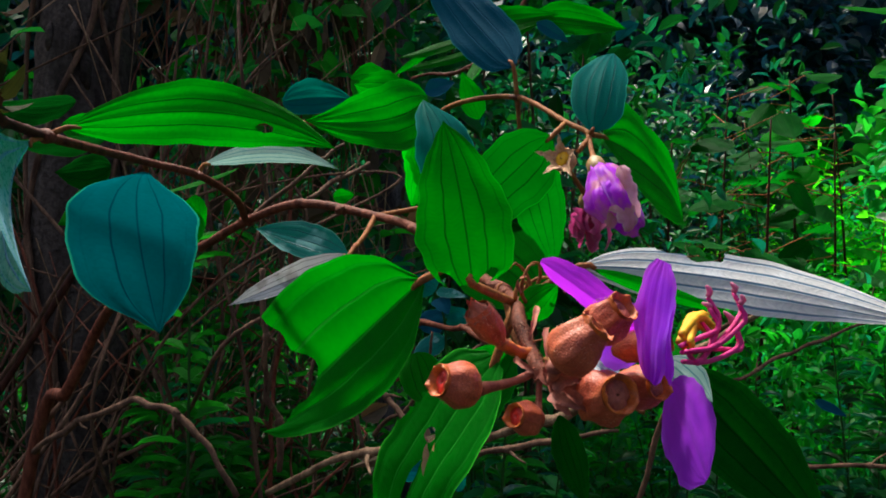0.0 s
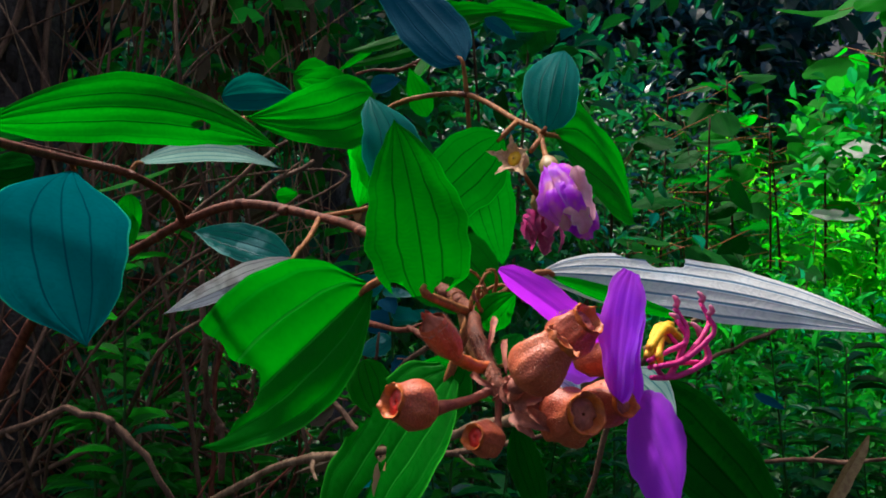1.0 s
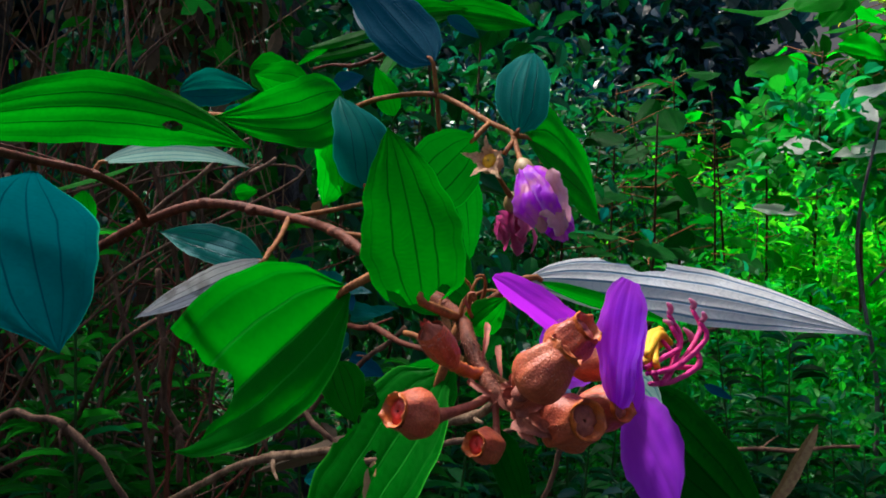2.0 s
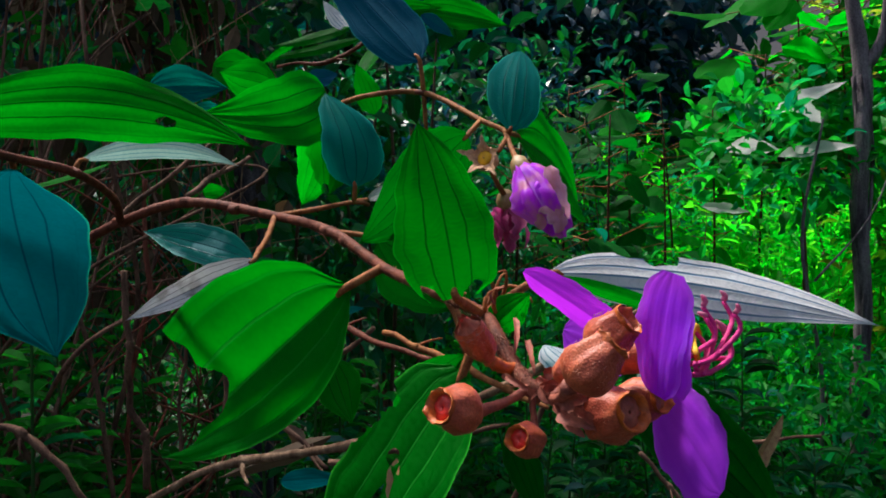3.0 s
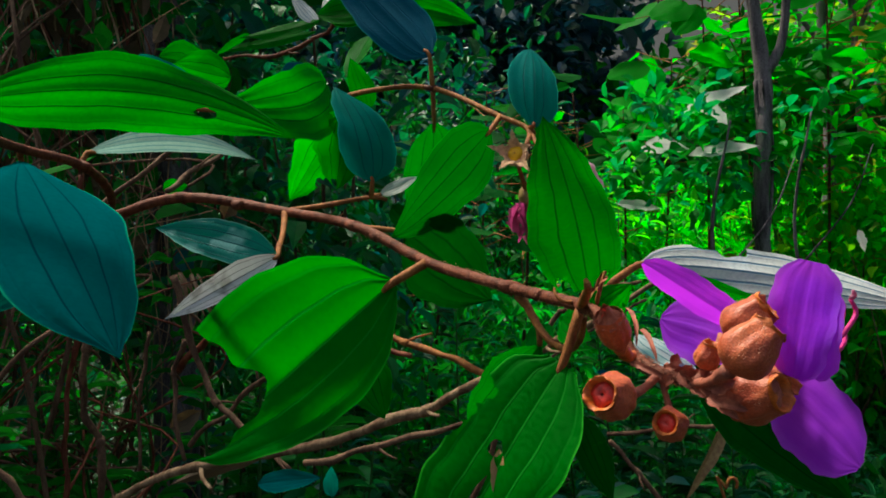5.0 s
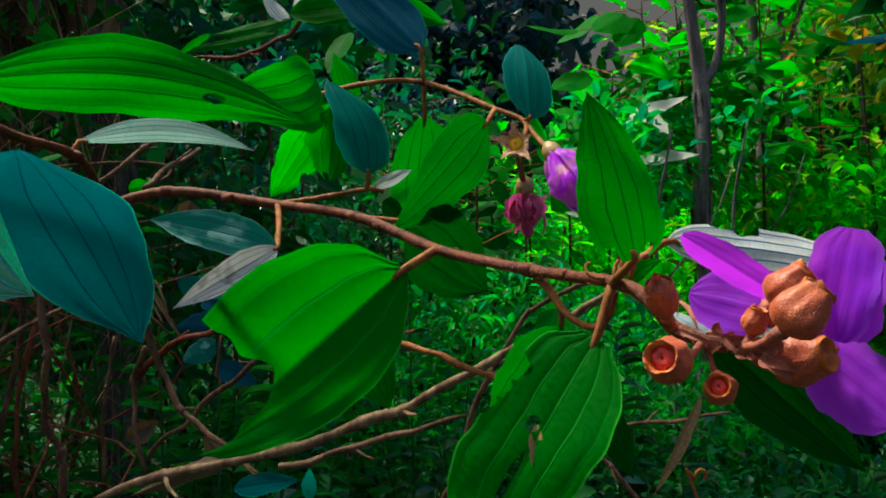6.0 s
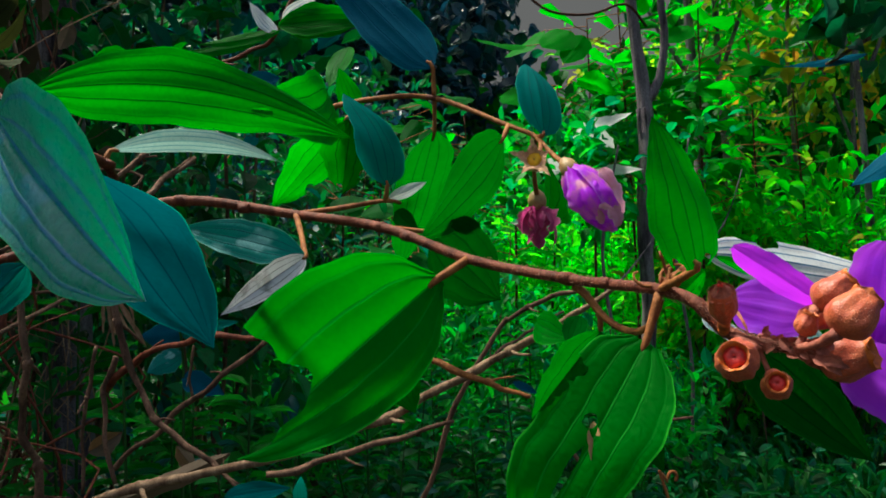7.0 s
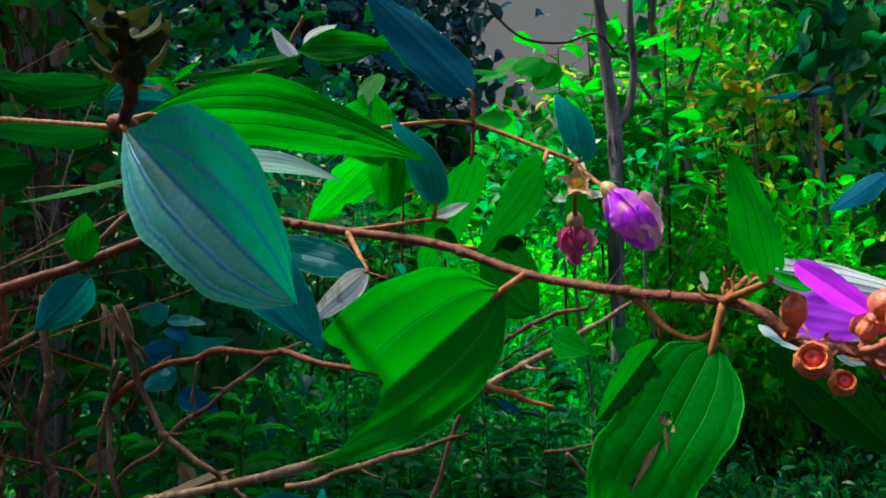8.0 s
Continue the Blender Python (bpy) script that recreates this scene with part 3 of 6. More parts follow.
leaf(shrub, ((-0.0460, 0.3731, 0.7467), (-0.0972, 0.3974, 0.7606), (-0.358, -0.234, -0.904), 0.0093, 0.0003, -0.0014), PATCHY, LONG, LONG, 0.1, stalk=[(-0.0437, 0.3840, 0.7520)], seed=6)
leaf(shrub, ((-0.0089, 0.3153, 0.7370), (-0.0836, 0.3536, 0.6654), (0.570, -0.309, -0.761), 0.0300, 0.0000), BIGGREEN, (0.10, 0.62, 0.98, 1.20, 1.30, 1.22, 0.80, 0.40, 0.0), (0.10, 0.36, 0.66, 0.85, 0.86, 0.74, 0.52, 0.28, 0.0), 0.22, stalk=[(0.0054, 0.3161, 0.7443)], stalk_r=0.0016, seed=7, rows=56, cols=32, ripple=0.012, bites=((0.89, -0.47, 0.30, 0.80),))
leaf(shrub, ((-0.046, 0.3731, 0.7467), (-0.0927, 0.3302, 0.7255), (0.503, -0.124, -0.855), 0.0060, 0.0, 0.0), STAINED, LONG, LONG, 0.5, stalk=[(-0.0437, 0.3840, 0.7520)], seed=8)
leaf(shrub, ((0.0074, 0.1940, 0.7412), (0.0000, 0.2022, 0.7839), (0.985, 0.067, 0.157), 0.0123, -0.0014, 0.0008), GREEN, (0.5, 0.78, 0.95, 1.02, 0.96, 0.78, 0.5, 0.24, 0.0), (0.45, 0.80, 0.98, 1.02, 0.95, 0.78, 0.5, 0.24, 0.0), 0.10, stalk=[(0.0213, 0.2227, 0.7340)], seed=9, ripple=0.04, rows=40, bites=((0.0, -0.75, 0.10, 0.22), (0.0, 0.55, 0.08, 0.25)))
leaf(shrub, ((0.0505, 0.3593, 0.8024), (-0.0009, 0.3478, 0.7537), (0.523, 0.519, -0.676), 0.0193, 0.0002, 0.0002), MIDGREEN, OVATE, ROUND, 0.10, stalk=[(0.0589, 0.3669, 0.8106)], seed=10)
leaf(shrub, ((0.0416, 0.4148, 0.8136), (0.0782, 0.5422, 0.7390), (0.969, -0.180, 0.169), 0.0165, 0.0000, 0.0000), MIDGREEN, ROUND, ROUND, 0.10, stalk=[(0.0397, 0.4103, 0.8310)], seed=11)
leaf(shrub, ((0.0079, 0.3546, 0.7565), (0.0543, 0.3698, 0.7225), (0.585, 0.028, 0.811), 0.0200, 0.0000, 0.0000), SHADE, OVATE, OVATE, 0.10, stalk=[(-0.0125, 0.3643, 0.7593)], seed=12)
leaf(shrub, ((0.0374, 0.4073, 0.8472), (-0.0100, 0.4500, 0.9150), (0.795, -0.073, 0.602), 0.0158, 0.0000, 0.0000), BLUE, ROUND, ROUND, 0.12, stalk=[(0.0397, 0.4103, 0.8310)], seed=13)
leaf(shrub, ((0.0680, 0.3494, 0.8038), (0.0872, 0.3926, 0.8500), (0.951, -0.121, -0.283), 0.0126, -0.0079, -0.0022), CYAN, (0.12, 0.5, 0.9, 1.05, 0.95, 0.74, 0.45, 0.18, 0.0), ROUND, 0.14, stalk=[(0.0672, 0.3536, 0.8029)], seed=14)
leaf(shrub, ((0.0776, 0.3700, 0.8041), (0.1434, 0.4565, 0.7651), (-0.051, 0.443, 0.895), 0.0288, 0.0070, 0.0017), GREEN, OVATE, ROUND, 0.10, stalk=[(0.0672, 0.3536, 0.8029)], seed=15)
leaf(shrub, ((0.0014, 0.3887, 0.7811), (-0.0109, 0.4158, 0.8307), (0.926, 0.376, 0.024), 0.0163, -0.0055, 0.0042), CYAN, ROUND, ROUND, 0.10, stalk=[(0.0011, 0.3909, 0.7737)], seed=16)
leaf(shrub, ((-0.0092, 0.4449, 0.8380), (-0.0708, 0.3921, 0.8158), (0.361, -0.030, -0.932), 0.0190, 0.0101, 0.0108), GREEN, OVATE, ROUND, 0.10, seed=17)
leaf(shrub, ((-0.0064, 0.4223, 0.8193), (-0.0213, 0.5199, 0.7774), (0.800, -0.129, -0.585), 0.0125, 0.0000, 0.0000), GREEN, OVATE, LONG, 0.16, stalk=[(0.0008, 0.4302, 0.8252)], seed=18, bites=((0.62, 0.95, 0.05, 0.3),), ripple=0.06)
leaf(shrub, ((-0.0043, 0.4214, 0.8187), (-0.0096, 0.4234, 0.7787), (0.910, -0.390, -0.142), 0.0135, 0.0000, 0.0000), GREEN, LONG, ROUND, 0.14, stalk=[(0.0008, 0.4302, 0.8252)], seed=32, bites=((0.95, -0.4, 0.10, 0.4), (0.7, 0.95, 0.06, 0.25)), ripple=0.07)
leaf(shrub, ((0.0153, 0.2231, 0.7178), (-0.0174, 0.2479, 0.6464), (0.439, -0.767, -0.468), 0.0179, 0.0099, 0.0029), BIGGREEN, (0.3, 0.75, 0.92, 1.0, 1.1, 1.05, 0.74, 0.35, 0.0), (0.3, 0.7, 0.98, 1.0, 0.96, 0.9, 0.65, 0.3, 0.0), 0.10, stalk=[(0.0213, 0.2227, 0.7340)], stalk_r=0.0013, seed=19, rows=64, cols=44, bites=((0.215, -1.08, 0.055, 0.42), (0.30, -1.06, 0.045, 0.26), (0.375, -1.06, 0.05, 0.17), (0.345, -0.20, 0.030, 0.13), (0.56, -0.10, 0.13, 0.055)))
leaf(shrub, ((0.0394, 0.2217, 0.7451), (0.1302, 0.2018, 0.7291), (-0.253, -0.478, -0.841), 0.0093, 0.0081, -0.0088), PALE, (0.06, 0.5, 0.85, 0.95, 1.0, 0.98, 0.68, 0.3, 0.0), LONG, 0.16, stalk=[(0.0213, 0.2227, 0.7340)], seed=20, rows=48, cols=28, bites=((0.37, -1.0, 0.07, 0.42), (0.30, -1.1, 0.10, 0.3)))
leaf(shrub, ((0.0434, 0.2207, 0.7441), (0.0803, 0.2127, 0.7319), (-0.303, 0.056, -0.951), 0.0022, 0.0000, 0.0000), GREEN, LONG, LONG, 0.2, seed=31, rows=16, cols=8)
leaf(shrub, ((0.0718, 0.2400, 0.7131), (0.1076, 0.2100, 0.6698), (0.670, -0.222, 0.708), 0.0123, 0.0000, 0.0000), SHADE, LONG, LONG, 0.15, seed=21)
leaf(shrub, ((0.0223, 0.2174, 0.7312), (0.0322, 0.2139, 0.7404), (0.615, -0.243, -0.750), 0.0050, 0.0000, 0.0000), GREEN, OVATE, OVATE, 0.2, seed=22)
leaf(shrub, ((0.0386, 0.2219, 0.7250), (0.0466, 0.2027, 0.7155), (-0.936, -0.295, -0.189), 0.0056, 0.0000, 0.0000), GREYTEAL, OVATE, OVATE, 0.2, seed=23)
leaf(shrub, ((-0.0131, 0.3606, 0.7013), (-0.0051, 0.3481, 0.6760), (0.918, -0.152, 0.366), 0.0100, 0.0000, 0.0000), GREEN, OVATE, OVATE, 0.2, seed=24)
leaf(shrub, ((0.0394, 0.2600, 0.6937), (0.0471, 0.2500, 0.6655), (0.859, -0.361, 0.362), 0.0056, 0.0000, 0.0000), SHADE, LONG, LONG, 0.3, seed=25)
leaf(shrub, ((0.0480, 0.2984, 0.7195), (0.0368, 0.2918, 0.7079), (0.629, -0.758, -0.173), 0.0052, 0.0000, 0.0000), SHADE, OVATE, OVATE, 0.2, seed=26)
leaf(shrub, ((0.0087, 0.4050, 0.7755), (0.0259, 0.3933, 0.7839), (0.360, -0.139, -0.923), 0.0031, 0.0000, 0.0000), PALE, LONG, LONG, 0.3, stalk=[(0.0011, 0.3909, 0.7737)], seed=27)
leaf(shrub, ((0.0330, 0.5204, 0.8854), (0.0138, 0.5058, 0.8538), (0.586, -0.810, 0.020), 0.0094, 0.0000, 0.0000), GREEN, OVATE, OVATE, 0.2, seed=28)
leaf(shrub, ((0.0182, 0.4173, 0.7698), (0.0258, 0.4036, 0.7576), (0.467, -0.431, 0.772), 0.0054, 0.0000, 0.0000), SHADE, OVATE, OVATE, 0.2, seed=29)
leaf(shrub, ((0.0225, 0.4792, 0.8311), (0.0117, 0.4827, 0.8618), (0.907, -0.238, 0.346), 0.0076, 0.0000, 0.0000), GREEN, OVATE, OVATE, 0.2, seed=30)


leaf(shrub, ((0.0595, 0.205, 0.7206), (0.0711, 0.202, 0.7097), (0.5, -0.3, 0.8), 0.0056, 0.0000, 0.0000), GREYTEAL, OVATE, OVATE, 0.2, seed=35)


# young leaves and scales at the end of the shoot
rng = random.Random(23)
for k in range(13):
    w = 2.4 * k
    p = V((-0.1650, 0.2815, 0.8020)).lerp(V((-0.1690, 0.2700, 0.8190)), k / 12) + V((0, 0, rng.uniform(-0.003, 0.003)))
    way = V((math.cos(w) * 0.9, math.sin(w) * 0.7, rng.uniform(-0.1, 0.9))).normalized()
    leaf(shrub, (p, p + way * rng.uniform(0.010, 0.019), way.cross(V((0.3, 0.2, 1))), rng.uniform(0.0030, 0.0048), 0.001), YOUNG, LONG, LONG, 0.5, 0.15, 0.08, (), "small dark brown young leaf", None, rows=14, cols=8, seed=40 + k)
tube("bud", [(-0.1648, 0.2820, 0.8010, 0.0022), (-0.1655, 0.2810, 0.8050, 0.0042), (-0.1660, 0.2800, 0.8085, 0.0034), (-0.1668, 0.2785, 0.8110, 0.0012)], STEM, shrub, "red-brown bud", 10, 0.002, 0.2)


# capsules
def lathe(name, base, tip, rings, material, parent, label="", sides=20, grain=0.02, seed=0, dents=0.0, pleats=0.0):
    """A turned form from base to tip: rings of (how far along, radius)."""
    rng = random.Random(seed)
    b, t = V(base), V(tip)
    axis = (t - b).normalized()
    a = axis.orthogonal().normalized()
    c = axis.cross(a)
    verts, faces = [], []
    length = (t - b).length
    for k, (s, r) in enumerate(rings):
        for j in range(sides):
            w = 2 * math.pi * j / sides
            rr = r * (1 + rng.uniform(-grain, grain) + 0.035 * math.cos(5 * w) + pleats * math.cos(10 * w + 1.5 * math.sin(3 * s + seed)) * math.sin(math.pi * min(1.0, s)))
            if dents:
                rr *= 1 + dents * noise.noise(V((math.cos(w) * 1.6, math.sin(w) * 1.6, s * 2.5 + seed * 7)))
            verts.append(b + axis * (length * s) + (a * math.cos(w) + c * math.sin(w)) * rr)
    for k in range(len(rings) - 1):
        for j in range(sides):
            j2 = (j + 1) % sides
            faces.append((k * sides + j, k * sides + j2, (k + 1) * sides + j2, (k + 1) * sides + j))
    faces.append(tuple(range(sides))[::-1])
    return mesh_object(name, verts, faces, material, parent, label)


def bristles(parent, base, tip, rings, count, length, seed):
    """Short hairs that lie along a turned form."""
    rng = random.Random(seed)
    b, t = V(base), V(tip)
    axis = (t - b).normalized()
    a = axis.orthogonal().normalized()
    c = axis.cross(a)
    span = (t - b).length
    verts, faces = [], []
    for k in range(count):
        s, w = rng.uniform(0.05, 0.97), rng.uniform(0, 6.283)
        i = max(j for j in range(len(rings) - 1) if rings[j][0] <= s)
        r = rings[i][1] + (rings[i + 1][1] - rings[i][1]) * (s - rings[i][0]) / (rings[i + 1][0] - rings[i][0])
        out = a * math.cos(w) + c * math.sin(w)
        p = b + axis * (span * s) + out * r * 0.98
        q = p + (axis + out * rng.uniform(0.25, 0.8)).normalized() * length * rng.uniform(0.6, 1.3)
        across = axis.cross(out) * length * 0.10
        verts += [p + across, p - across, p + out * length * 0.12, q]
        n = 4 * k
        faces += [(n, n + 2, n + 3), (n + 2, n + 1, n + 3), (n + 1, n, n + 3)]
    return mesh_object("bristles", verts, faces, BRISTLE, parent, "short pale bristles")


def torn_rim(parent, top, axis, radius, tall, seed):
    """A thin flared wall with five uneven pointed lobes."""
    rng = random.Random(seed + 70)
    a = axis.orthogonal().normalized()
    c = axis.cross(a)
    sides = 60
    lobes = [rng.uniform(0.45, 1.2) for _ in range(5)]
    verts, faces = [], []
    for k, (h, r) in enumerate(((-0.25, 0.93), (0.0, 1.0), (0.5, 1.0), (1.0, 1.07), (0.96, 1.00), (0.3, 0.88), (-0.6, 0.72))):
        for j in range(sides):
            f = 5 * j / sides
            point = 1 - abs(2 * (f % 1) - 1)
            jag = (0.30 + 0.70 * point ** 1.6 * lobes[int(f) % 5]) + rng.uniform(-0.06, 0.06) if k in (3, 4) else 1.0
            w = 2 * math.pi * j / sides
            rr = radius * (r + 0.05 * noise.noise(V((math.cos(w) * 2, math.sin(w) * 2, seed + k * 0.4))) - (0.08 * point if k in (3, 4) else 0.0))
            verts.append(top + axis * (tall * h * jag) + (a * math.cos(w) + c * math.sin(w)) * rr)
    for k in range(6):
        for j in range(sides):
            j2 = (j + 1) % sides
            faces.append((k * sides + j, k * sides + j2, (k + 1) * sides + j2, (k + 1) * sides + j))
    return mesh_object("rim", verts, faces, RIM, parent, "torn orange-brown rim")


def capsule(centre, mouth, root, radius, pulp=True, seed=0, stretch=1.0, neck=1.0):
    """An urn-shaped seed capsule with a torn rim round its open mouth."""
    c, m = V(centre), V(mouth)
    axis = (m - c).normalized()
    base, top = c - axis * radius * 1.15 * stretch, c + axis * radius * 0.95 * stretch
    R = radius
    N = R * neck
    outline = ((0.0, R * 0.18), (0.04, R * 0.42), (0.10, R * 0.66), (0.18, R * 0.84), (0.28, R * 0.96), (0.40, R * 1.02), (0.52, R * 1.02), (0.64, R * 0.96), (0.75, R * 0.5 + N * 0.38), (0.84, N * 0.80), (0.92, N * 0.74), (1.0, N * 0.72))
    body = lathe("seed_capsule", base, top, outline, CAPSULE, shrub, "brown bristly urn-shaped seed capsule", 60, grain=0.018, seed=seed, dents=0.16, pleats=0.022)
    bristles(body, base, top, outline, 260, R * 0.13, seed)
    torn_rim(body, top, axis, N * 0.72, R * 0.34, seed)
    lathe("pulp", top - axis * R * 0.22, top - axis * R * 0.02, ((0.0, N * 0.60), (0.5, N * 0.52), (0.8, N * 0.34), (0.9, N * 0.2), (0.6, N * 0.06)), PULP if pulp else BRACT, body, "red flesh inside the mouth" if pulp else "dry brown seed bed", 20, grain=0.2, seed=seed)
    if root is not None:
        r = V(root)
        tube("stalk", [(*r, R * 0.22), (*(r.lerp(base, 0.5) + V((0, 0, -R * 0.15))), R * 0.2), (*base, R * 0.34)], BRACT, body, "", 9, 0.0015, 0.14)
    return body


capsule((0.0034, 0.1774, 0.7186), (-0.0013, 0.1743, 0.7202), (0.0237, 0.1884, 0.7203), 0.0052, seed=1)
# a closed capsule: tulip-shaped, its dry lobes folded over a red tip
bud_c, bud_axis = V((0.0108, 0.1883, 0.7317)), V((-0.0043, -0.0033, 0.0060)).normalized()
bud_base, bud_top = bud_c - bud_axis * 0.0068, bud_c + bud_axis * 0.0050
outline = ((0.0, 0.0013), (0.08, 0.0018), (0.2, 0.0026), (0.36, 0.0034), (0.52, 0.0038), (0.68, 0.0038), (0.82, 0.0036), (0.93, 0.0034), (1.0, 0.0032))
bud = lathe("seed_capsule", bud_base, bud_top, outline, CAPSULE, shrub, "closed tulip-shaped brown seed capsule", 50, grain=0.02, seed=2, dents=0.12, pleats=0.04)
bristles(bud, bud_base, bud_top, outline, 260, 0.0010, 2)
bud_side = bud_axis.orthogonal().normalized()
bud_across = bud_axis.cross(bud_side)
for k in range(5):
    w = 1.2566 * k + 0.4
    out = bud_side * math.cos(w) + bud_across * math.sin(w)
    leaf(bud, (bud_top - bud_axis * 0.0012 + out * 0.0036, bud_top + bud_axis * (0.0032 + 0.0008 * math.sin(3 * k)) + out * 0.0010, bud_axis.cross(out), 0.0027, 0.0006), BRACT, (1.0, 1.0, 0.95, 0.8, 0.6, 0.44, 0.3, 0.16, 0.0), (1.0, 1.0, 0.95, 0.8, 0.6, 0.44, 0.3, 0.16, 0.0), 0.3, ripple=0.16, rows=12, cols=8, name="lobe", seed=170 + k)
lathe("pulp", bud_top - bud_axis * 0.0015, bud_top + bud_axis * 0.0026, ((0.0, 0.0022), (0.4, 0.0018), (0.8, 0.0011), (1.0, 0.0003)), PULP, bud, "red tip between the lobes", 16, grain=0.15, seed=2)
tube("stalk", [(0.0228, 0.1990, 0.7230, 0.0016), (0.0190, 0.1955, 0.7238, 0.0015), (*bud_base, 0.0017)], RIM, bud, "orange-red stalk", 10, 0.001, 0.16)
capsule((0.0284, 0.1629, 0.7295), (0.0329, 0.1617, 0.7340), (0.0249, 0.1767, 0.7198), 0.0056, False, seed=3)
capsule((0.0372, 0.1740, 0.7338), (0.0395, 0.1719, 0.7363), (0.0249, 0.1767, 0.7198), 0.0052, False, seed=4)
capsule((0.0358, 0.1700, 0.7172), (0.0398, 0.1600, 0.7202), (0.0249, 0.1767, 0.7198), 0.0060, False, seed=5)
capsule((0.0457, 0.1767, 0.7182), (0.0517, 0.1677, 0.7212), (0.0249, 0.1767, 0.7198), 0.0050, False, seed=6)
capsule((0.0192, 0.1785, 0.7106), (0.0136, 0.1735, 0.7130), (0.0237, 0.1884, 0.7207), 0.0039, seed=7)
capsule((0.0277, 0.1756, 0.7261), (0.0287, 0.1736, 0.7321), (0.0249, 0.1767, 0.7198), 0.0029, False, seed=8)
# crowded dry scales and short old stalks in the cluster
rng = random.Random(4)
for i in range(34):
    f = rng.uniform(-0.2, 1.6)
    p = V((0.0237, 0.1884, 0.7207)).lerp(V((0.0249, 0.1767, 0.7198)), f) + V((rng.uniform(-0.002, 0.004), rng.uniform(-0.003, 0.002), rng.uniform(-0.003, 0.002)))
    q = p + V((rng.uniform(0.001, 0.007), rng.uniform(-0.006, 0.001), rng.uniform(-0.004, 0.003)))
    leaf(shrub, (p, q, (rng.uniform(-0.4, 0.4), 0.3, 1), rng.uniform(0.0009, 0.0016), 0.0008), BRACT, (0.6, 0.8, 1.0, 1.0, 0.9, 0.8, 0.6, 0.4, 0.1), (0.6, 0.8, 1.0, 1.0, 0.9, 0.8, 0.6, 0.4, 0.1), 0.6, 0.1, 0.14, (), "dry pinkish-brown bract scale", None, rows=8, cols=6, name="bract_scale", seed=140 + i)
for i in range(10):
    p = V((0.0237, 0.1884, 0.7207)).lerp(V((0.0270, 0.1740, 0.7190)), rng.uniform(0.0, 1.1)) + V([rng.uniform(-0.002, 0.002) for _ in range(3)])
    q = p + V((rng.uniform(0.003, 0.007), rng.uniform(-0.004, 0.002), rng.uniform(-0.004, 0.002)))
    tube("old_stalk", [(*p, 0.0008), (*(p.lerp(q, 0.5) + V((0, 0, rng.uniform(-0.001, 0.001)))), 0.0007), (*q, 0.0006)], BRACT, shrub, "short old flower stalk", 7, 0.001, 0.2)
for i in range(9):
    p = V((0.0213, 0.2227, 0.7340)) + V((rng.uniform(-0.002, 0.005), rng.uniform(-0.005, 0.003), 0.001))
    way = V((rng.uniform(-0.4, 1.0), rng.uniform(-0.6, 0.5), rng.uniform(0.2, 1.0))).normalized()
    turn = way.orthogonal().normalized() * rng.choice((-1, 1))
    size = rng.uniform(0.006, 0.012)
    tube("tendril", [(*(p + way * size * f + turn * size * b), w) for f, b, w in ((0, 0, 0.0006), (0.35, 0.18, 0.0006), (0.75, 0.12, 0.0005), (1.0, -0.15, 0.0004), (0.9, -0.4, 0.0003))], TWIG, shrub, "curled dry stipule", 6, 0.0015, 0.1)
for a, b in zip(MAIN[5:-1], MAIN[6:]):
    bristles(shrub, a[:3], b[:3], ((0.0, a[3]), (1.0, b[3])), 150, 0.0013, int(a[3] * 1e5))
# flat dry bracts round the stem of the cluster
for k, (p, q, way, half) in enumerate((((0.0252, 0.2060, 0.7347), (0.0219, 0.1960, 0.7261), (1, 0.2, 0), 0.0016), ((0.0275, 0.2027, 0.7292), (0.0263, 0.1935, 0.7222), (0.8, 0.2, 0.4), 0.0016), ((0.0179, 0.1923, 0.7228), (0.0243, 0.1844, 0.7192), (0.3, 0.2, 1), 0.0016), ((0.0218, 0.2124, 0.7378), (0.0227, 0.2068, 0.7425), (0.5, 0.2, 0.6), 0.0014))):
    leaf(shrub, (p, q, way, half * 0.5, 0.002), BRACT, (0.5, 0.8, 1.0, 1.0, 0.9, 0.8, 0.6, 0.4, 0.1), (0.5, 0.8, 1.0, 1.0, 0.9, 0.8, 0.6, 0.4, 0.1), 0.5, 0.0, 0.12, (), "dry curled brown bract", None, rows=14, cols=8, name="bract", seed=50 + k)
# a short stem that carries two blades below the branch, and a drop of water
tube("short_stem", [(-0.0368, 0.4166, 0.7679, 0.0016), (-0.0404, 0.3969, 0.7573, 0.0014), (-0.0451, 0.3775, 0.7488, 0.0011)], TWIG, shrub, "short brown stem below the branch", 7, 0.003)
drop = V((-0.0125, 0.3643, 0.7593)) + V((0.001, -0.001, -0.0048))
lathe("water_drop", drop + V((0, 0, 0.002)), drop - V((0, 0, 0.002)), ((0.0, 0.0003), (0.2, 0.0008), (0.5, 0.0014), (0.75, 0.0014), (0.92, 0.0008), (1.0, 0.0001)), WATER, shrub, "clear hanging water drop", 14, grain=0.0)
# looped old stalks under the fork
tube("loop_stalk", [(0.0210, 0.2659, 0.7339, 0.0016), (0.0221, 0.2611, 0.7310, 0.0015), (0.0226, 0.2544, 0.7253, 0.0013), (0.0235, 0.2475, 0.7210, 0.0012), (0.0247, 0.2383, 0.7192, 0.0012), (0.0244, 0.2299, 0.7230, 0.0011), (0.0232, 0.2240, 0.7305, 0.0008)], TWIG, shrub, "looped brown stalk", 8, 0.003)
tube("loop_stalk", [(0.0229, 0.2564, 0.7270, 0.0012), (0.0237, 0.2552, 0.7230, 0.0011), (0.0237, 0.2551, 0.7181, 0.0009)], TWIG, shrub, "short side stalk of the loop", 7, 0.003)
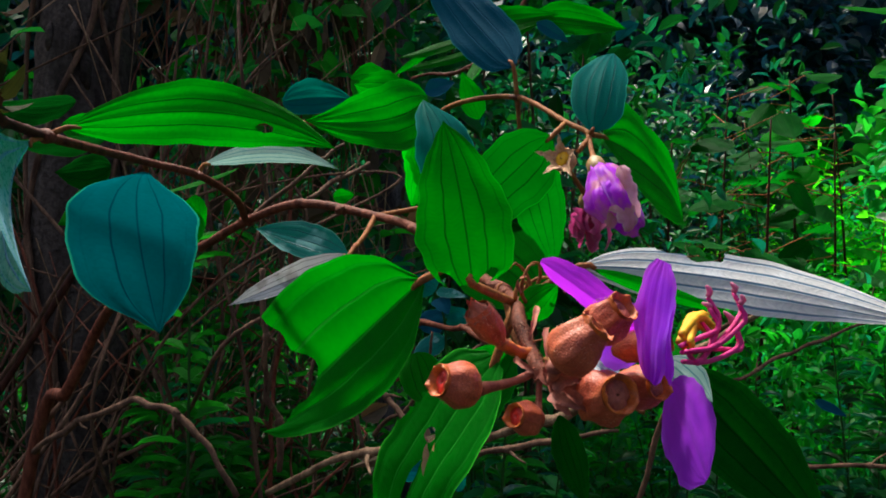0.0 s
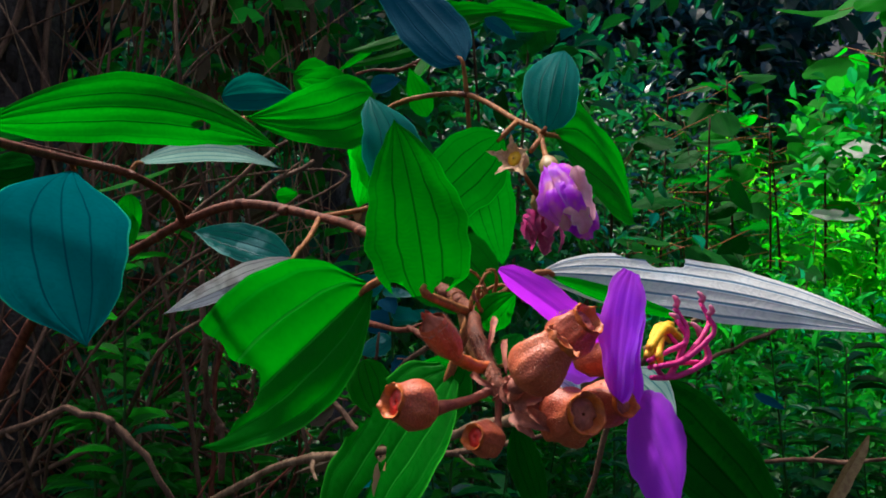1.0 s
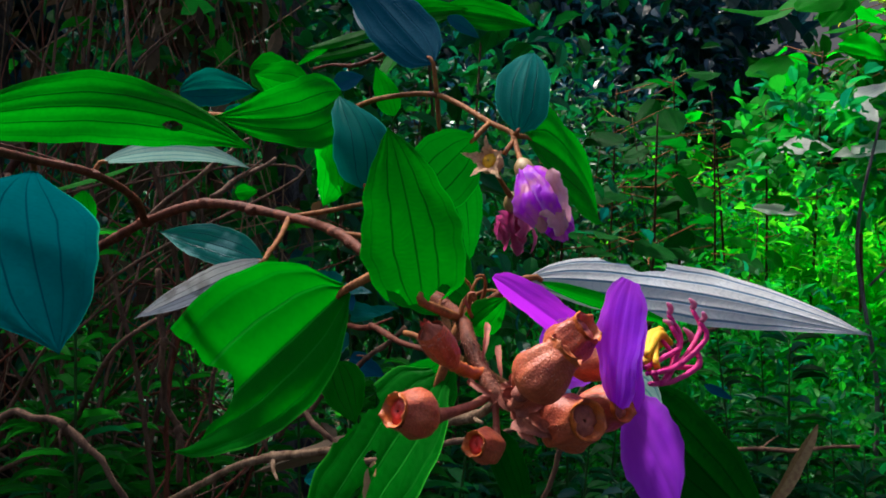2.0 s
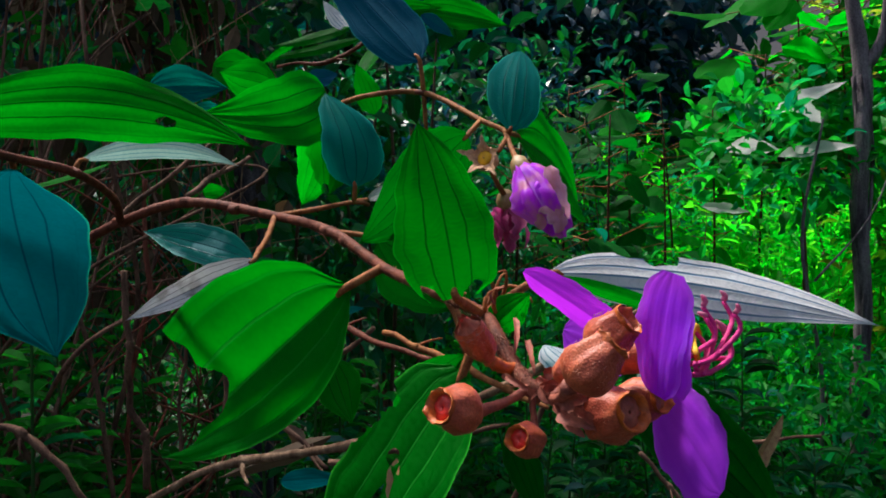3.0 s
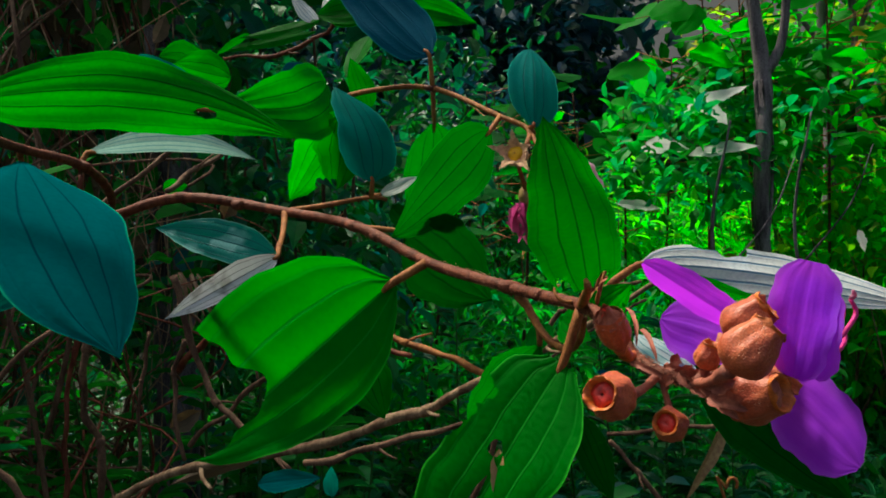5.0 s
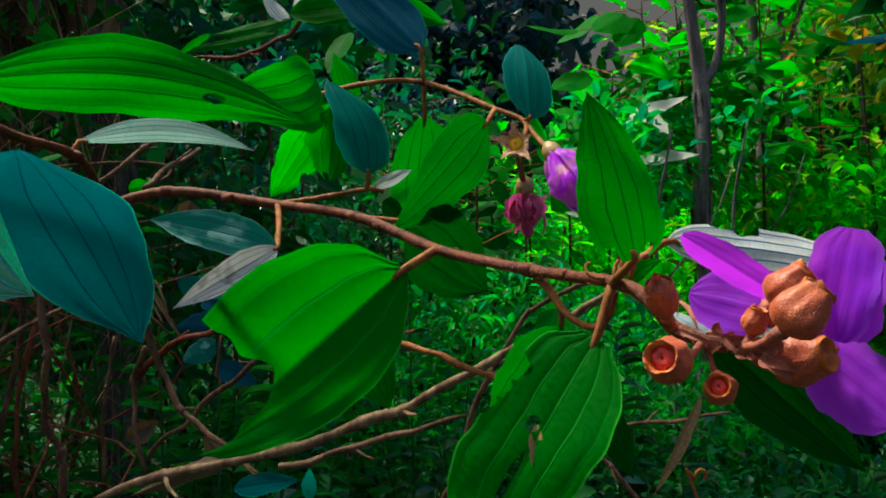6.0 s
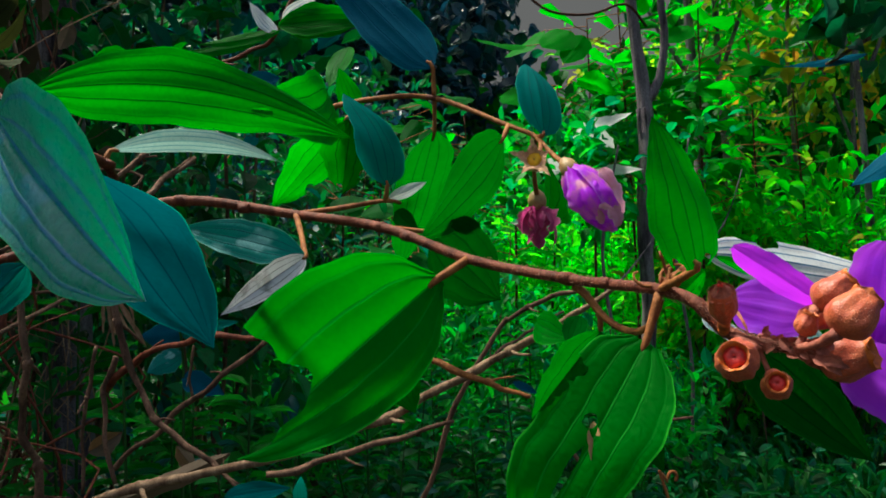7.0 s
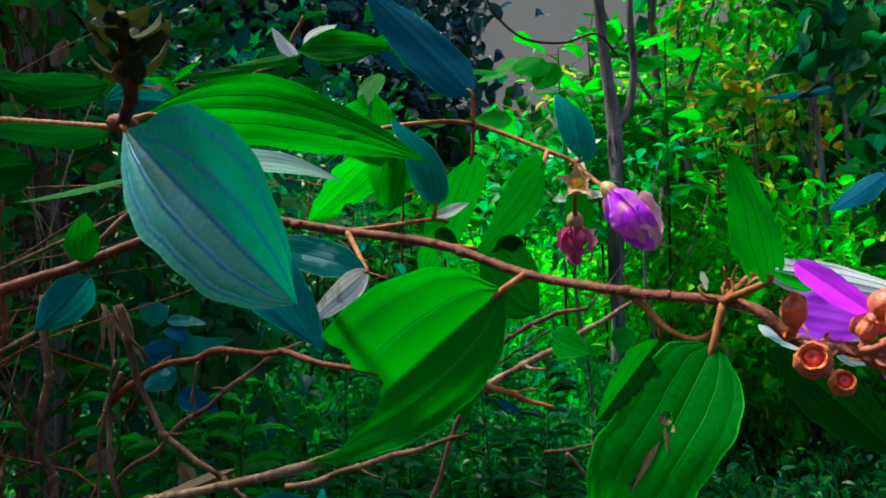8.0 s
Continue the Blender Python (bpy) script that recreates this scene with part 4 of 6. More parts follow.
leaf(shrub, ((0.0237, 0.2551, 0.7181), (0.0022, 0.2686, 0.6862), (0.753, -0.244, -0.611), 0.0105, 0.0000, 0.0000), MIDGREEN, OVATE, LONG, 0.7, seed=33, ripple=0.05)
leaf(shrub, ((-0.0027, 0.2273, 0.6946), (-0.0058, 0.2227, 0.6808), (0.771, -0.636, 0.037), 0.0019, 0.0000, 0.0000), BULB, LONG, OVATE, 0.6, 0.1, 0.08, (), "dry tan flap at a torn hole", None, rows=12, cols=8, seed=34)


# ---- the open flower ----
def petal(parent, geo, material, profile=ROUND, fold=0.25, droop=0.0, seed=0, name="petal", curl=0.1):
    return leaf(parent, geo, material, profile, profile, fold, droop, 0.035, (), "", None, rows=34, cols=24, name=name, seed=seed, curl=curl)


heart = V((0.0517, 0.1853, 0.7277))
flower = lathe("flower", heart + V((-0.010, 0.004, -0.003)), heart + V((0.003, -0.001, 0.001)), ((0.0, 0.001), (0.2, 0.0035), (0.6, 0.0045), (0.9, 0.004), (1.0, 0.003)), CAPSULE, shrub, "open violet flower with magenta and yellow stamens", 14, seed=9)
BROAD = (0.22, 0.5, 0.78, 1.0, 1.08, 1.04, 0.88, 0.62, 0.16)
petal(flower, ((0.0477, 0.1853, 0.7297), (0.0251, 0.1973, 0.7469), (0.313, -0.533, 0.786), 0.0043, 0.0000, 0.0000), PETAL, (0.2, 0.5, 0.8, 1.0, 1.05, 1.02, 0.90, 0.66, 0.20), 0.5, seed=1)
petal(flower, ((0.0456, 0.1690, 0.7209), (0.0474, 0.1646, 0.7474), (-0.140, 0.990, 0.000), 0.0092, 0.0010, 0.0000), PETAL, (0.35, 0.6, 0.8, 0.95, 1.0, 1.0, 0.94, 0.76, 0.40), 0.12, seed=2)
petal(flower, ((0.0491, 0.1680, 0.7214), (0.0481, 0.1616, 0.7425), (0.060, 0.990, 0.000), 0.0088, 0.0010, 0.0000), PETAL, (0.4, 0.65, 0.85, 1.0, 1.0, 0.98, 0.90, 0.74, 0.40), 0.15, seed=5)
petal(flower, ((0.0549, 0.1860, 0.7169), (0.0548, 0.1594, 0.7021), (0.271, -0.469, 0.841), 0.0095, 0.0000, 0.0000), PETAL, BROAD, 0.1, seed=3)
petal(flower, ((0.0497, 0.1883, 0.7257), (0.0415, 0.2139, 0.7302), (0.281, -0.079, 0.956), 0.0085, 0.0000, 0.0000), PETAL, BROAD, 0.1, seed=4)
rng = random.Random(7)
st, sb = V((0.0663, 0.1780, 0.7344)), V((0.0531, 0.1671, 0.7278))
for i in range(7):
    root = sb + V((rng.uniform(-0.002, 0.002), rng.uniform(-0.003, 0.003), rng.uniform(-0.003, 0.002)))
    end = st + V((rng.uniform(-0.007, 0.004), rng.uniform(-0.006, 0.006), rng.uniform(-0.006, 0.007)))
    low = root.lerp(end, 0.45) + V((0.001, 0, -0.004 + rng.uniform(-0.002, 0.002)))
    bend = root.lerp(end, 0.85) + V((0.003, 0, -0.004 + rng.uniform(-0.001, 0.002)))
    filament = tube("stamen", [(*root, 0.00055), (*low, 0.0006), (*bend, 0.0006), (*end, 0.0005)], STAMEN_P, flower, "curved magenta stamen", 8, 0.001, 0.14)
    hook = end + V((rng.uniform(-0.003, 0.001), rng.uniform(-0.001, 0.001), rng.uniform(0.001, 0.004)))
    tube("anther", [(*end, 0.0006), (*(end.lerp(hook, 0.5) + V((0.0008, 0, 0))), 0.00075), (*hook, 0.0003)], DRYPINK, filament, "dark crimson anther", 7, 0.0008, 0.15)
yt = V((0.0635, 0.1900, 0.7322))
for i in range(7):
    root = sb + V((rng.uniform(-0.003, 0.002), rng.uniform(-0.001, 0.004), rng.uniform(0.0, 0.004)))
    end = yt + V((rng.uniform(-0.003, 0.003), rng.uniform(-0.004, 0.003), rng.uniform(-0.002, 0.002)))
    tube("stamen", [(*root, 0.0007), (*(root.lerp(end, 0.5) + V((0, 0, 0.003))), 0.0011), (*end, 0.0007)], STAMEN_Y, flower, "yellow stamen", 7, 0.0015, 0.15)


# ---- the closing flower, the withered one and the empty calyx ----
def closed_flower(name, top, bottom, radius, material, label, shells=5, crumple=0.12, seed=0, flare=0.0, waves=3.0, bulb=0.45):
    """Petals wrapped round one another, hanging from a small calyx."""
    rng = random.Random(seed)
    t, b = V(top), V(bottom)
    axis = (b - t).normalized()
    a = axis.orthogonal().normalized()
    c = axis.cross(a)
    body = lathe(name, t - axis * radius * 0.7, t + axis * radius * 0.5, ((0.0, radius * bulb * 0.3), (0.25, radius * bulb * 0.85), (0.6, radius * bulb), (0.85, radius * bulb * 0.9), (1.0, radius * bulb * 0.6)), BULB, shrub, label, 14, seed=seed)
    length = (b - t).length
    for k in range(shells):
        turn = 2 * math.pi * k / shells + rng.uniform(-0.3, 0.3)
        rr, ll = radius * rng.uniform(0.82, 1.05), length * rng.uniform(0.84, 1.04)
        twist = rng.uniform(0.1, 0.5)
        verts, uvs, faces = [], [], []
        for i in range(23):
            s = i / 22
            r = rr * (0.38 + 0.70 * math.sin(math.pi * min(1, s ** 0.85) * 0.80) + flare * s ** 4)
            for j in range(19):
                u = -1 + j / 9
                blunt = 1 - 0.16 * abs(u) ** 2.5 * s
                w = turn + twist * s + u * 1.2 * (1 - 0.22 * s)
                q = V((s * 2.2 + seed, u * waves * 0.6 + k * 5, seed * 2.0))
                pleat = 0.05 * math.sin(u * waves * 2.6 + k) * s
                rad = r * (1 + crumple * noise.noise(q) - 0.5 * crumple * abs(noise.noise(q * 2.3)) + pleat + 0.12 * u * s) + radius * 0.03 * k
                verts.append(t + axis * (s * ll * blunt + radius * 0.6 * crumple * noise.noise(q * 1.7)) + (a * math.cos(w) + c * math.sin(w)) * rad)
                uvs.append((0.5 + u / 2, s))
        for i in range(22):
            for j in range(18):
                v = i * 19 + j
                faces.append((v, v + 1, v + 20, v + 19))
        mesh_object("petal", verts, faces, material, body, "", uvs)
    return body


fading = closed_flower("fading_flower", (0.0656, 0.3256, 0.7840), (0.0730, 0.3075, 0.7575), 0.0098, WILT, "closing pink-violet flower with browned folds", 4, 0.40, 3, -0.10, 3.2)
for k, (p, q, way, half) in enumerate((((0.0715, 0.3100, 0.7835), (0.0760, 0.3025, 0.7625), (0.7, -0.5, 0.2), 0.0030), ((0.0690, 0.3070, 0.7690), (0.0740, 0.3010, 0.7580), (0.9, -0.1, 0.3), 0.0040), ((0.0650, 0.3120, 0.7690), (0.0675, 0.3050, 0.7590), (0.9, -0.3, -0.2), 0.0032))):
    leaf(fading, (p, q, way, half, 0.0015, 0.001), FADE, (0.6, 0.8, 1.0, 1.0, 0.9, 1.0, 0.8, 0.7, 0.3), (0.5, 0.8, 0.9, 1.0, 1.0, 0.85, 0.8, 0.5, 0.2), 0.5, 0.1, 0.16, (), "browned pink petal edge", None, rows=18, cols=12, name="petal", seed=330 + k, curl=0.7)
withered = lathe("withered_flower", (0.0666, 0.3540, 0.7772), (0.0680, 0.3560, 0.7672), ((0.0, 0.0014), (0.2, 0.0036), (0.5, 0.0047), (0.8, 0.0042), (1.0, 0.0030)), BULB, shrub, "shrivelled crimson flower hanging from a tan calyx", 18, seed=6, dents=0.1)
rng = random.Random(66)
for k in range(15):
    w = 2.4 * k
    root = V((0.0680, 0.3560, 0.7680)) + V((math.cos(w), math.sin(w), 0)) * 0.002
    end = root + V((math.cos(w) * rng.uniform(0.002, 0.008), math.sin(w) * rng.uniform(0.002, 0.008), -rng.uniform(0.008, 0.020)))
    leaf(withered, (root, end, (-math.sin(w), math.cos(w), rng.uniform(-0.5, 0.5)), rng.uniform(0.002, 0.0042), rng.uniform(-0.004, 0.004), rng.uniform(-0.003, 0.003)), DRYPINK, (0.5, 0.7, 0.9, 1.0, 0.8, 1.0, 0.7, 0.8, 0.2), (0.5, 0.9, 0.7, 1.0, 0.9, 0.7, 0.9, 0.5, 0.1), rng.uniform(0.4, 1.3), rng.uniform(-0.2, 0.3), 0.30, (), "crumpled petal", None, rows=14, cols=8, name="petal", seed=300 + k, curl=rng.uniform(-0.8, 0.8))
tube("flower_stalk", [(0.0672, 0.3536, 0.8029) + (0.0012,), (0.066, 0.341, 0.794, 0.0012), (0.0656, 0.3256, 0.7840) + (0.0016,)], TWIG, shrub, "short flower stalk", 7, 0.003)
tube("flower_stalk", [(0.0521, 0.3348, 0.7893) + (0.0010,), (0.059, 0.345, 0.782, 0.001), (0.0669, 0.3544, 0.7732) + (0.0015,)], TWIG, shrub, "short flower stalk", 7, 0.003)


def empty_calyx(at, facing, size):
    c, f = V(at), V(facing).normalized()
    a = f.orthogonal().normalized()
    d = f.cross(a)
    cup = lathe("empty_calyx", c - f * size * 0.9, c + f * size * 0.15, ((0.0, size * 0.2), (0.3, size * 0.55), (0.7, size * 0.66), (1.0, size * 0.58), (0.85, size * 0.48), (0.7, size * 0.1)), CALYX, shrub, "dry orange star-shaped calyx", 14, grain=0.08)
    lathe("disc", c - f * size * 0.15, c + f * size * 0.14, ((0.0, size * 0.44), (0.6, size * 0.42), (0.9, size * 0.25), (1.0, size * 0.05)), STAMEN_Y, cup, "yellow disc", 12, grain=0.12)
    for k in range(5):
        w = 2 * math.pi * k / 5 + 0.3
        out = a * math.cos(w) + d * math.sin(w)
        across = f.cross(out)
        tip = c + out * size * (1.25 + 0.25 * math.sin(2.1 * k)) + f * size * (0.45 + 0.3 * math.cos(1.7 * k))
        leaf(cup, (c + out * size * 0.40, tip, across, size * 0.42, size * 0.08), CALYX, (1.0, 1.0, 0.9, 0.66, 0.46, 0.32, 0.2, 0.09, 0.0), (1.0, 1.0, 0.9, 0.66, 0.46, 0.32, 0.2, 0.09, 0.0), 0.55, ripple=0.22, rows=16, cols=10, name="sepal", seed=k, curl=0.3, droop=0.16 * math.sin(2.3 * k))
    return cup


empty_calyx((0.0521, 0.3348, 0.7893), (-0.65, -0.72, 0.22), 0.0080)


# ---- canes and loose twigs among the shrub ----
def cane(points, material=CANE, label="bare brown cane leaning through the undergrowth", sides=8):
    rng = random.Random(int(abs(points[0][0]) * 1e4) + len(points))
    wobbly = []
    for p, q in zip(points, points[1:]):
        wobbly.append(p)
        gap = (V(p[:3]) - V(q[:3])).length
        for k in (0.36, 0.7):
            wobbly.append((*(V(p[:3]).lerp(V(q[:3]), k) + V([rng.uniform(-0.045, 0.045) * gap for _ in range(3)])), (p[3] + (q[3] - p[3]) * k) * rng.uniform(0.82, 1.2)))
    ob = tube("dry_cane", wobbly + [points[-1]], material, None, "", sides, 0.007, 0.12)
    for p, q in zip(points[1:-1:2], points[2::2]):
        a, b = V(p[:3]), V(q[:3])
        way = (b - a).normalized()
        tube("knot", [(*(a - way * p[3] * 1.6), p[3] * 0.9), (*a, p[3] * rng.uniform(1.2, 1.4)), (*(a + way * p[3] * 1.8), p[3] * 0.9)], material, ob, "", 8, 0.002, 0.18)
        out = (way.orthogonal().normalized() * rng.choice((-1, 1)) + way * 0.8).normalized()
        reach = rng.uniform(4, 9) * p[3]
        tube("stub", [(*a, p[3] * 0.55), (*(a + out * reach * 0.5), p[3] * 0.42), (*(a + out * reach + way * reach * 0.2), p[3] * 0.3)], material, ob, "", 6, 0.004, 0.15)
    return tagged(ob, label, "cane", "dry canes")


cane([(-0.1988, 0.8689, 0.4737, 0.0036), (-0.0748, 0.7697, 0.5460, .0048), (0.0251, 0.6684, 0.5823, .0044), (0.0926, 0.6008, 0.6175, .004), (0.1309, 0.5547, 0.6503, .0034), (0.1575, 0.5236, 0.6732, .0030), (0.1836, 0.4821, 0.7013, .0024), (0.2043, 0.4533, 0.7227, .0015)], PALECANE, "long pale brown cane slanting up through the leaves")
cane([(0.0329, 0.5389, 0.6917, .0020), (0.0500, 0.5109, 0.6849, .0021), (0.0752, 0.4799, 0.6766, .0021), (0.0946, 0.4511, 0.6661, .0019), (0.1134, 0.4332, 0.6575, .0014)], TWIG, "thin reddish twig with a broken end")
cane([(-0.0954, 0.8909, 0.6147, 0.0050), (-0.0635, 0.8238, 0.6562, 0.0029), (-0.0223, 0.7519, 0.6782, 0.0033), (0.0177, 0.6816, 0.6803, 0.0027), (0.0477, 0.6176, 0.6708, 0.0023), (0.0739, 0.5790, 0.6647, 0.0019)], STEM, "arched red-brown twig near the ground")
cane([(-0.0950, 0.8168, 0.7199, 0.0039), (-0.0879, 0.8138, 0.6880, 0.0035), (-0.0762, 0.8087, 0.6401, 0.0029), (-0.0597, 0.7889, 0.5995, 0.0032), (-0.0261, 0.7584, 0.5701, 0.0026), (0.0022, 0.7310, 0.5442, 0.0022)], CANE, "broken brown stem end")
cane([(-0.0863, 0.8608, 0.6514, 0.0029), (-0.0981, 0.8691, 0.6180, 0.0026), (-0.0982, 0.8592, 0.5755, 0.0024), (-0.0894, 0.8558, 0.5284, 0.0023)], CANE)
cane([(0.0603, 0.8432, 0.6601, 0.0025), (0.0190, 0.8691, 0.6245, 0.0027), (-0.0275, 0.8984, 0.5829, 0.0030), (-0.0843, 0.9344, 0.5234, 0.0033)], CANE)
cane([(-0.0119, 0.8629, 0.6572, 0.0014), (-0.0167, 0.8672, 0.6220, 0.0014), (-0.0141, 0.8663, 0.6043, 0.0013)], CANE)
cane([(0.0600, 0.8700, -0.0200, 0.0030), (0.1500, 0.7700, 0.4200, 0.0027), (0.2327, 0.6588, 0.6754, 0.0022), (0.2502, 0.6360, 0.6951, 0.0024), (0.2698, 0.6005, 0.7092, 0.0022), (0.2768, 0.5846, 0.7121, 0.0014)], CANE)
cane([(-0.4265, 0.8000, 0.5385, 0.0034), (-0.3699, 0.7800, 0.5754, 0.0034), (-0.3045, 0.7600, 0.6017, 0.0032), (-0.2618, 0.7500, 0.5904, 0.0031), (-0.2256, 0.7400, 0.5598, 0.0031), (-0.1984, 0.7400, 0.5108, 0.0031)], CANE, "thick arched brown vine")
cane([(-0.4782, 0.8500, 0.4940, 0.0031), (-0.4156, 0.8500, 0.5879, 0.0030), (-0.3762, 0.8600, 0.6842, 0.0028), (-0.3687, 0.8800, 0.7507, 0.0026), (-0.3639, 0.9000, 0.8302, 0.0032)], CANE)
cane([(-0.2127, 0.9500, 0.4289, 0.0031), (-0.2141, 0.9500, 0.5269, 0.0029), (-0.2057, 0.9500, 0.6108, 0.0026), (-0.1847, 0.9500, 0.6948, 0.0033), (-0.1902, 0.9600, 0.8285, 0.0029)], STEM, "upright red-brown dry stem")
cane([(0.3089, 0.9000, 0.5817, 0.0022), (0.3685, 0.9000, 0.6082, 0.0022), (0.4377, 0.9200, 0.6355, 0.0022), (0.5164, 0.9400, 0.6594, 0.0019)], CANE)
cane([(-0.0018, 0.6200, 0.5816, 0.0025), (0.0513, 0.6000, 0.5936, 0.0025), (0.0923, 0.5800, 0.6052, 0.0022), (0.1283, 0.5600, 0.6177, 0.0014)], CANE)
cane([(0.2997, 0.6820, 0.5580, 0.0019), (0.3608, 0.6484, 0.5671, 0.0019), (0.4230, 0.6037, 0.5782, 0.0013)], CANE)
cane([(0.2349, 0.5679, 0.5868, 0.0020), (0.2556, 0.5597, 0.5612, 0.0020), (0.2762, 0.5515, 0.5333, 0.0020)], CANE)
cane([(0.0001, 0.7103, 0.5447, 0.0014), (-0.0132, 0.7277, 0.5593, 0.0014), (-0.0181, 0.7412, 0.5643, 0.0012)], CANE)
cane([(-0.1434, 0.5500, 0.7666, 0.0016), (-0.0924, 0.5600, 0.8123, 0.0017), (-0.0730, 0.5700, 0.8281, 0.0014)], CANE)
cane([(-0.0940, 0.5347, 0.7850, 0.0017), (-0.0761, 0.5603, 0.8015, 0.0017), (-0.0562, 0.5851, 0.8158, 0.0014)], CANE)
cane([(-0.1649, 0.6997, 0.7322, 0.0024), (-0.1603, 0.6970, 0.6702, 0.0029), (-0.1660, 0.7197, 0.6128, 0.0029), (-0.1547, 0.7257, 0.5870, 0.0031), (-0.1569, 0.7364, 0.5373, 0.0031)], CANE)
cane([(-0.1130, 0.7006, 0.6799, 0.0016), (-0.1205, 0.7029, 0.6390, 0.0016), (-0.1241, 0.7138, 0.5630, 0.0016)], CANE)
cane([(-0.0373, 0.9221, 0.9552, 0.0018), (0.0272, 0.8764, 0.9567, 0.0022), (0.0658, 0.8514, 0.9726, 0.0022), (0.0762, 0.8264, 0.9904, 0.0019), (0.0909, 0.8214, 1.0254, 0.0019)], STEM)


def bent(a, b, way, half, bow=0.0):
    return (a, b, way, half, bow)


def single_leaf(name, geo, material, label, category="leaf", group="", profile=LONG, fold=0.2, seed=0, bites=(), stalk=None, ripple=0.05):
    ob = leaf(None, geo, material, profile, profile, fold, 0.05, ripple, bites, "", stalk, rows=20, name=name, seed=seed)
    return tagged(ob, label, category, group)


# pale dry leaves caught in the growth behind, and withered ones in the thicket
for k, (a, b, way, half) in enumerate((
        ((1.2074, 2.0171, 0.9986), (1.3279, 1.9328, 0.9971), (0.30, 0.85, 0.62), 0.046), ((1.3242, 1.9333, 0.9712), (1.4954, 1.8359, 1.0008), (0.30, 0.85, 0.62), 0.034),
        ((1.3767, 2.0254, 1.1065), (1.5751, 1.9738, 1.2046), (0.2, 0.85, 0.6), 0.036), ((1.2198, 2.1661, 0.8428), (1.3645, 2.1267, 0.8260), (0.3, 0.5, 1), 0.018),
        ((1.3911, 1.9887, 1.1560), (1.4116, 1.8642, 1.0500), (0.8, 0.2, 0.6), 0.03), ((1.5575, 1.5566, 0.7451), (1.5745, 1.5487, 0.6882), (1, 0, 0.2), 0.014))):
    single_leaf("dry_leaf", bent(a, b, way, half), PALEDRY, "pale dry leaf hanging in the green growth", "leaf", "pale dry leaves", seed=60 + k, ripple=0.12)
for k, (a, b, way, half) in enumerate((
        ((0.0094, 0.8000, 0.5562), (-0.1027, 0.8500, 0.5065), (0.3, 0.2, 1), 0.009),
        ((-0.0288, 0.9701, 0.8047), (-0.0388, 0.9735, 0.7784), (1, 0, 0.3), 0.011),
        ((-0.1060, 1.0000, 0.5299), (-0.0692, 1.0000, 0.5483), (0.2, 0, 1), 0.012), ((-0.0160, 0.8542, 0.5330), (-0.0319, 0.8606, 0.5570), (0.5, 0.2, 1), 0.008))):
    single_leaf("withered_leaf", bent(a, b, way, half), BROWNLEAF, "crumpled brown withered leaf", "leaf", "withered leaves", fold=0.85, seed=80 + k, ripple=0.07)
single_leaf("withered_leaf", bent((0.3677, 0.5791, 0.6052), (0.3176, 0.5806, 0.5200), (1, 0, 0.2), 0.0065), BULB, "narrow olive-tan withered leaf", "leaf", "withered leaves", fold=0.5, seed=88, ripple=0.07)
tagged(tube("tendril", [(0.4150, 0.5300, -0.0200, 0.0016), (0.4200, 0.5250, 0.3000, 0.0015), (0.3199, 0.5351, 0.5377, 0.0013), (0.3206, 0.5350, 0.5477, 0.0013), (0.3221, 0.5345, 0.5540, 0.0013), (0.3255, 0.5333, 0.5562, 0.0013), (0.3289, 0.5320, 0.5525, 0.0013), (0.3279, 0.5323, 0.5475, 0.0013)], TWIG, None, "", 7, 0.003, 0.1), "thin brown tendril with a hooked tip", "tendril")
# dry strips hanging from the broken stem
strips = empty("dry_strips", "bundle of pale dry bark strips hanging on a broken stem", "bark strips")
rng = random.Random(52)
for k in range(9):
    p = V((-0.0825, 0.9726, 0.7121)) + V((rng.uniform(-0.012, 0.012), rng.uniform(-0.01, 0.01), rng.uniform(-0.006, 0.006)))
    q = p + V((rng.uniform(-0.005, 0.035), rng.uniform(-0.01, 0.01), -rng.uniform(0.03, 0.07)))
    leaf(strips, (p, q, (1, rng.uniform(-0.5, 0.5), 0.2), rng.uniform(0.0012, 0.003), rng.uniform(-0.004, 0.006)), FIBRE, (0.7, 0.8, 1.0, 0.9, 1.0, 0.8, 0.7, 0.5, 0.2), (0.7, 0.9, 0.8, 1.0, 0.8, 0.9, 0.6, 0.5, 0.1), 0.4, 0.05, 0.2, (), "", None, rows=12, cols=6, name="strip", seed=400 + k)
# loose green leaves of neighbouring sprigs
def sprig_leaf(a, b, way, half, material, label, seed):
    return single_leaf("sprig_leaf", bent(a, b, way, half, half * 0.2), material, label, "leaf", "sprig leaves", OVATE, 0.15, seed, ripple=0.03)


sprig_leaf((-0.0150, 0.8500, 0.9666), (-0.0554, 0.8000, 0.9303), (0.3, 0.2, 1), 0.004, GREEN, "narrow green leaf of a sprig", 120)
sprig_leaf((0.0501, 0.8267, 0.9672), (-0.0529, 0.8540, 0.9437), (0.2, 0.3, 1), 0.006, GREEN, "narrow green leaf of a sprig", 121)
sprig_leaf((-0.0377, 0.8000, 0.9097), (-0.0913, 0.7800, 0.9172), (0.3, 0, 1), 0.022, GREEN, "bright green leaf of a sprig", 122)
sprig_leaf((-0.1041, 0.8678, 0.9417), (-0.0447, 0.8515, 0.9259), (0.3, 0, 1), 0.021, GREEN, "bright green leaf of a sprig", 123)
sprig_leaf((-0.1297, 0.6200, 0.8692), (-0.0726, 0.6200, 0.8729), (0.1, 0.3, 1), 0.016, TEAL, "blue-green leaf of a sprig", 124)
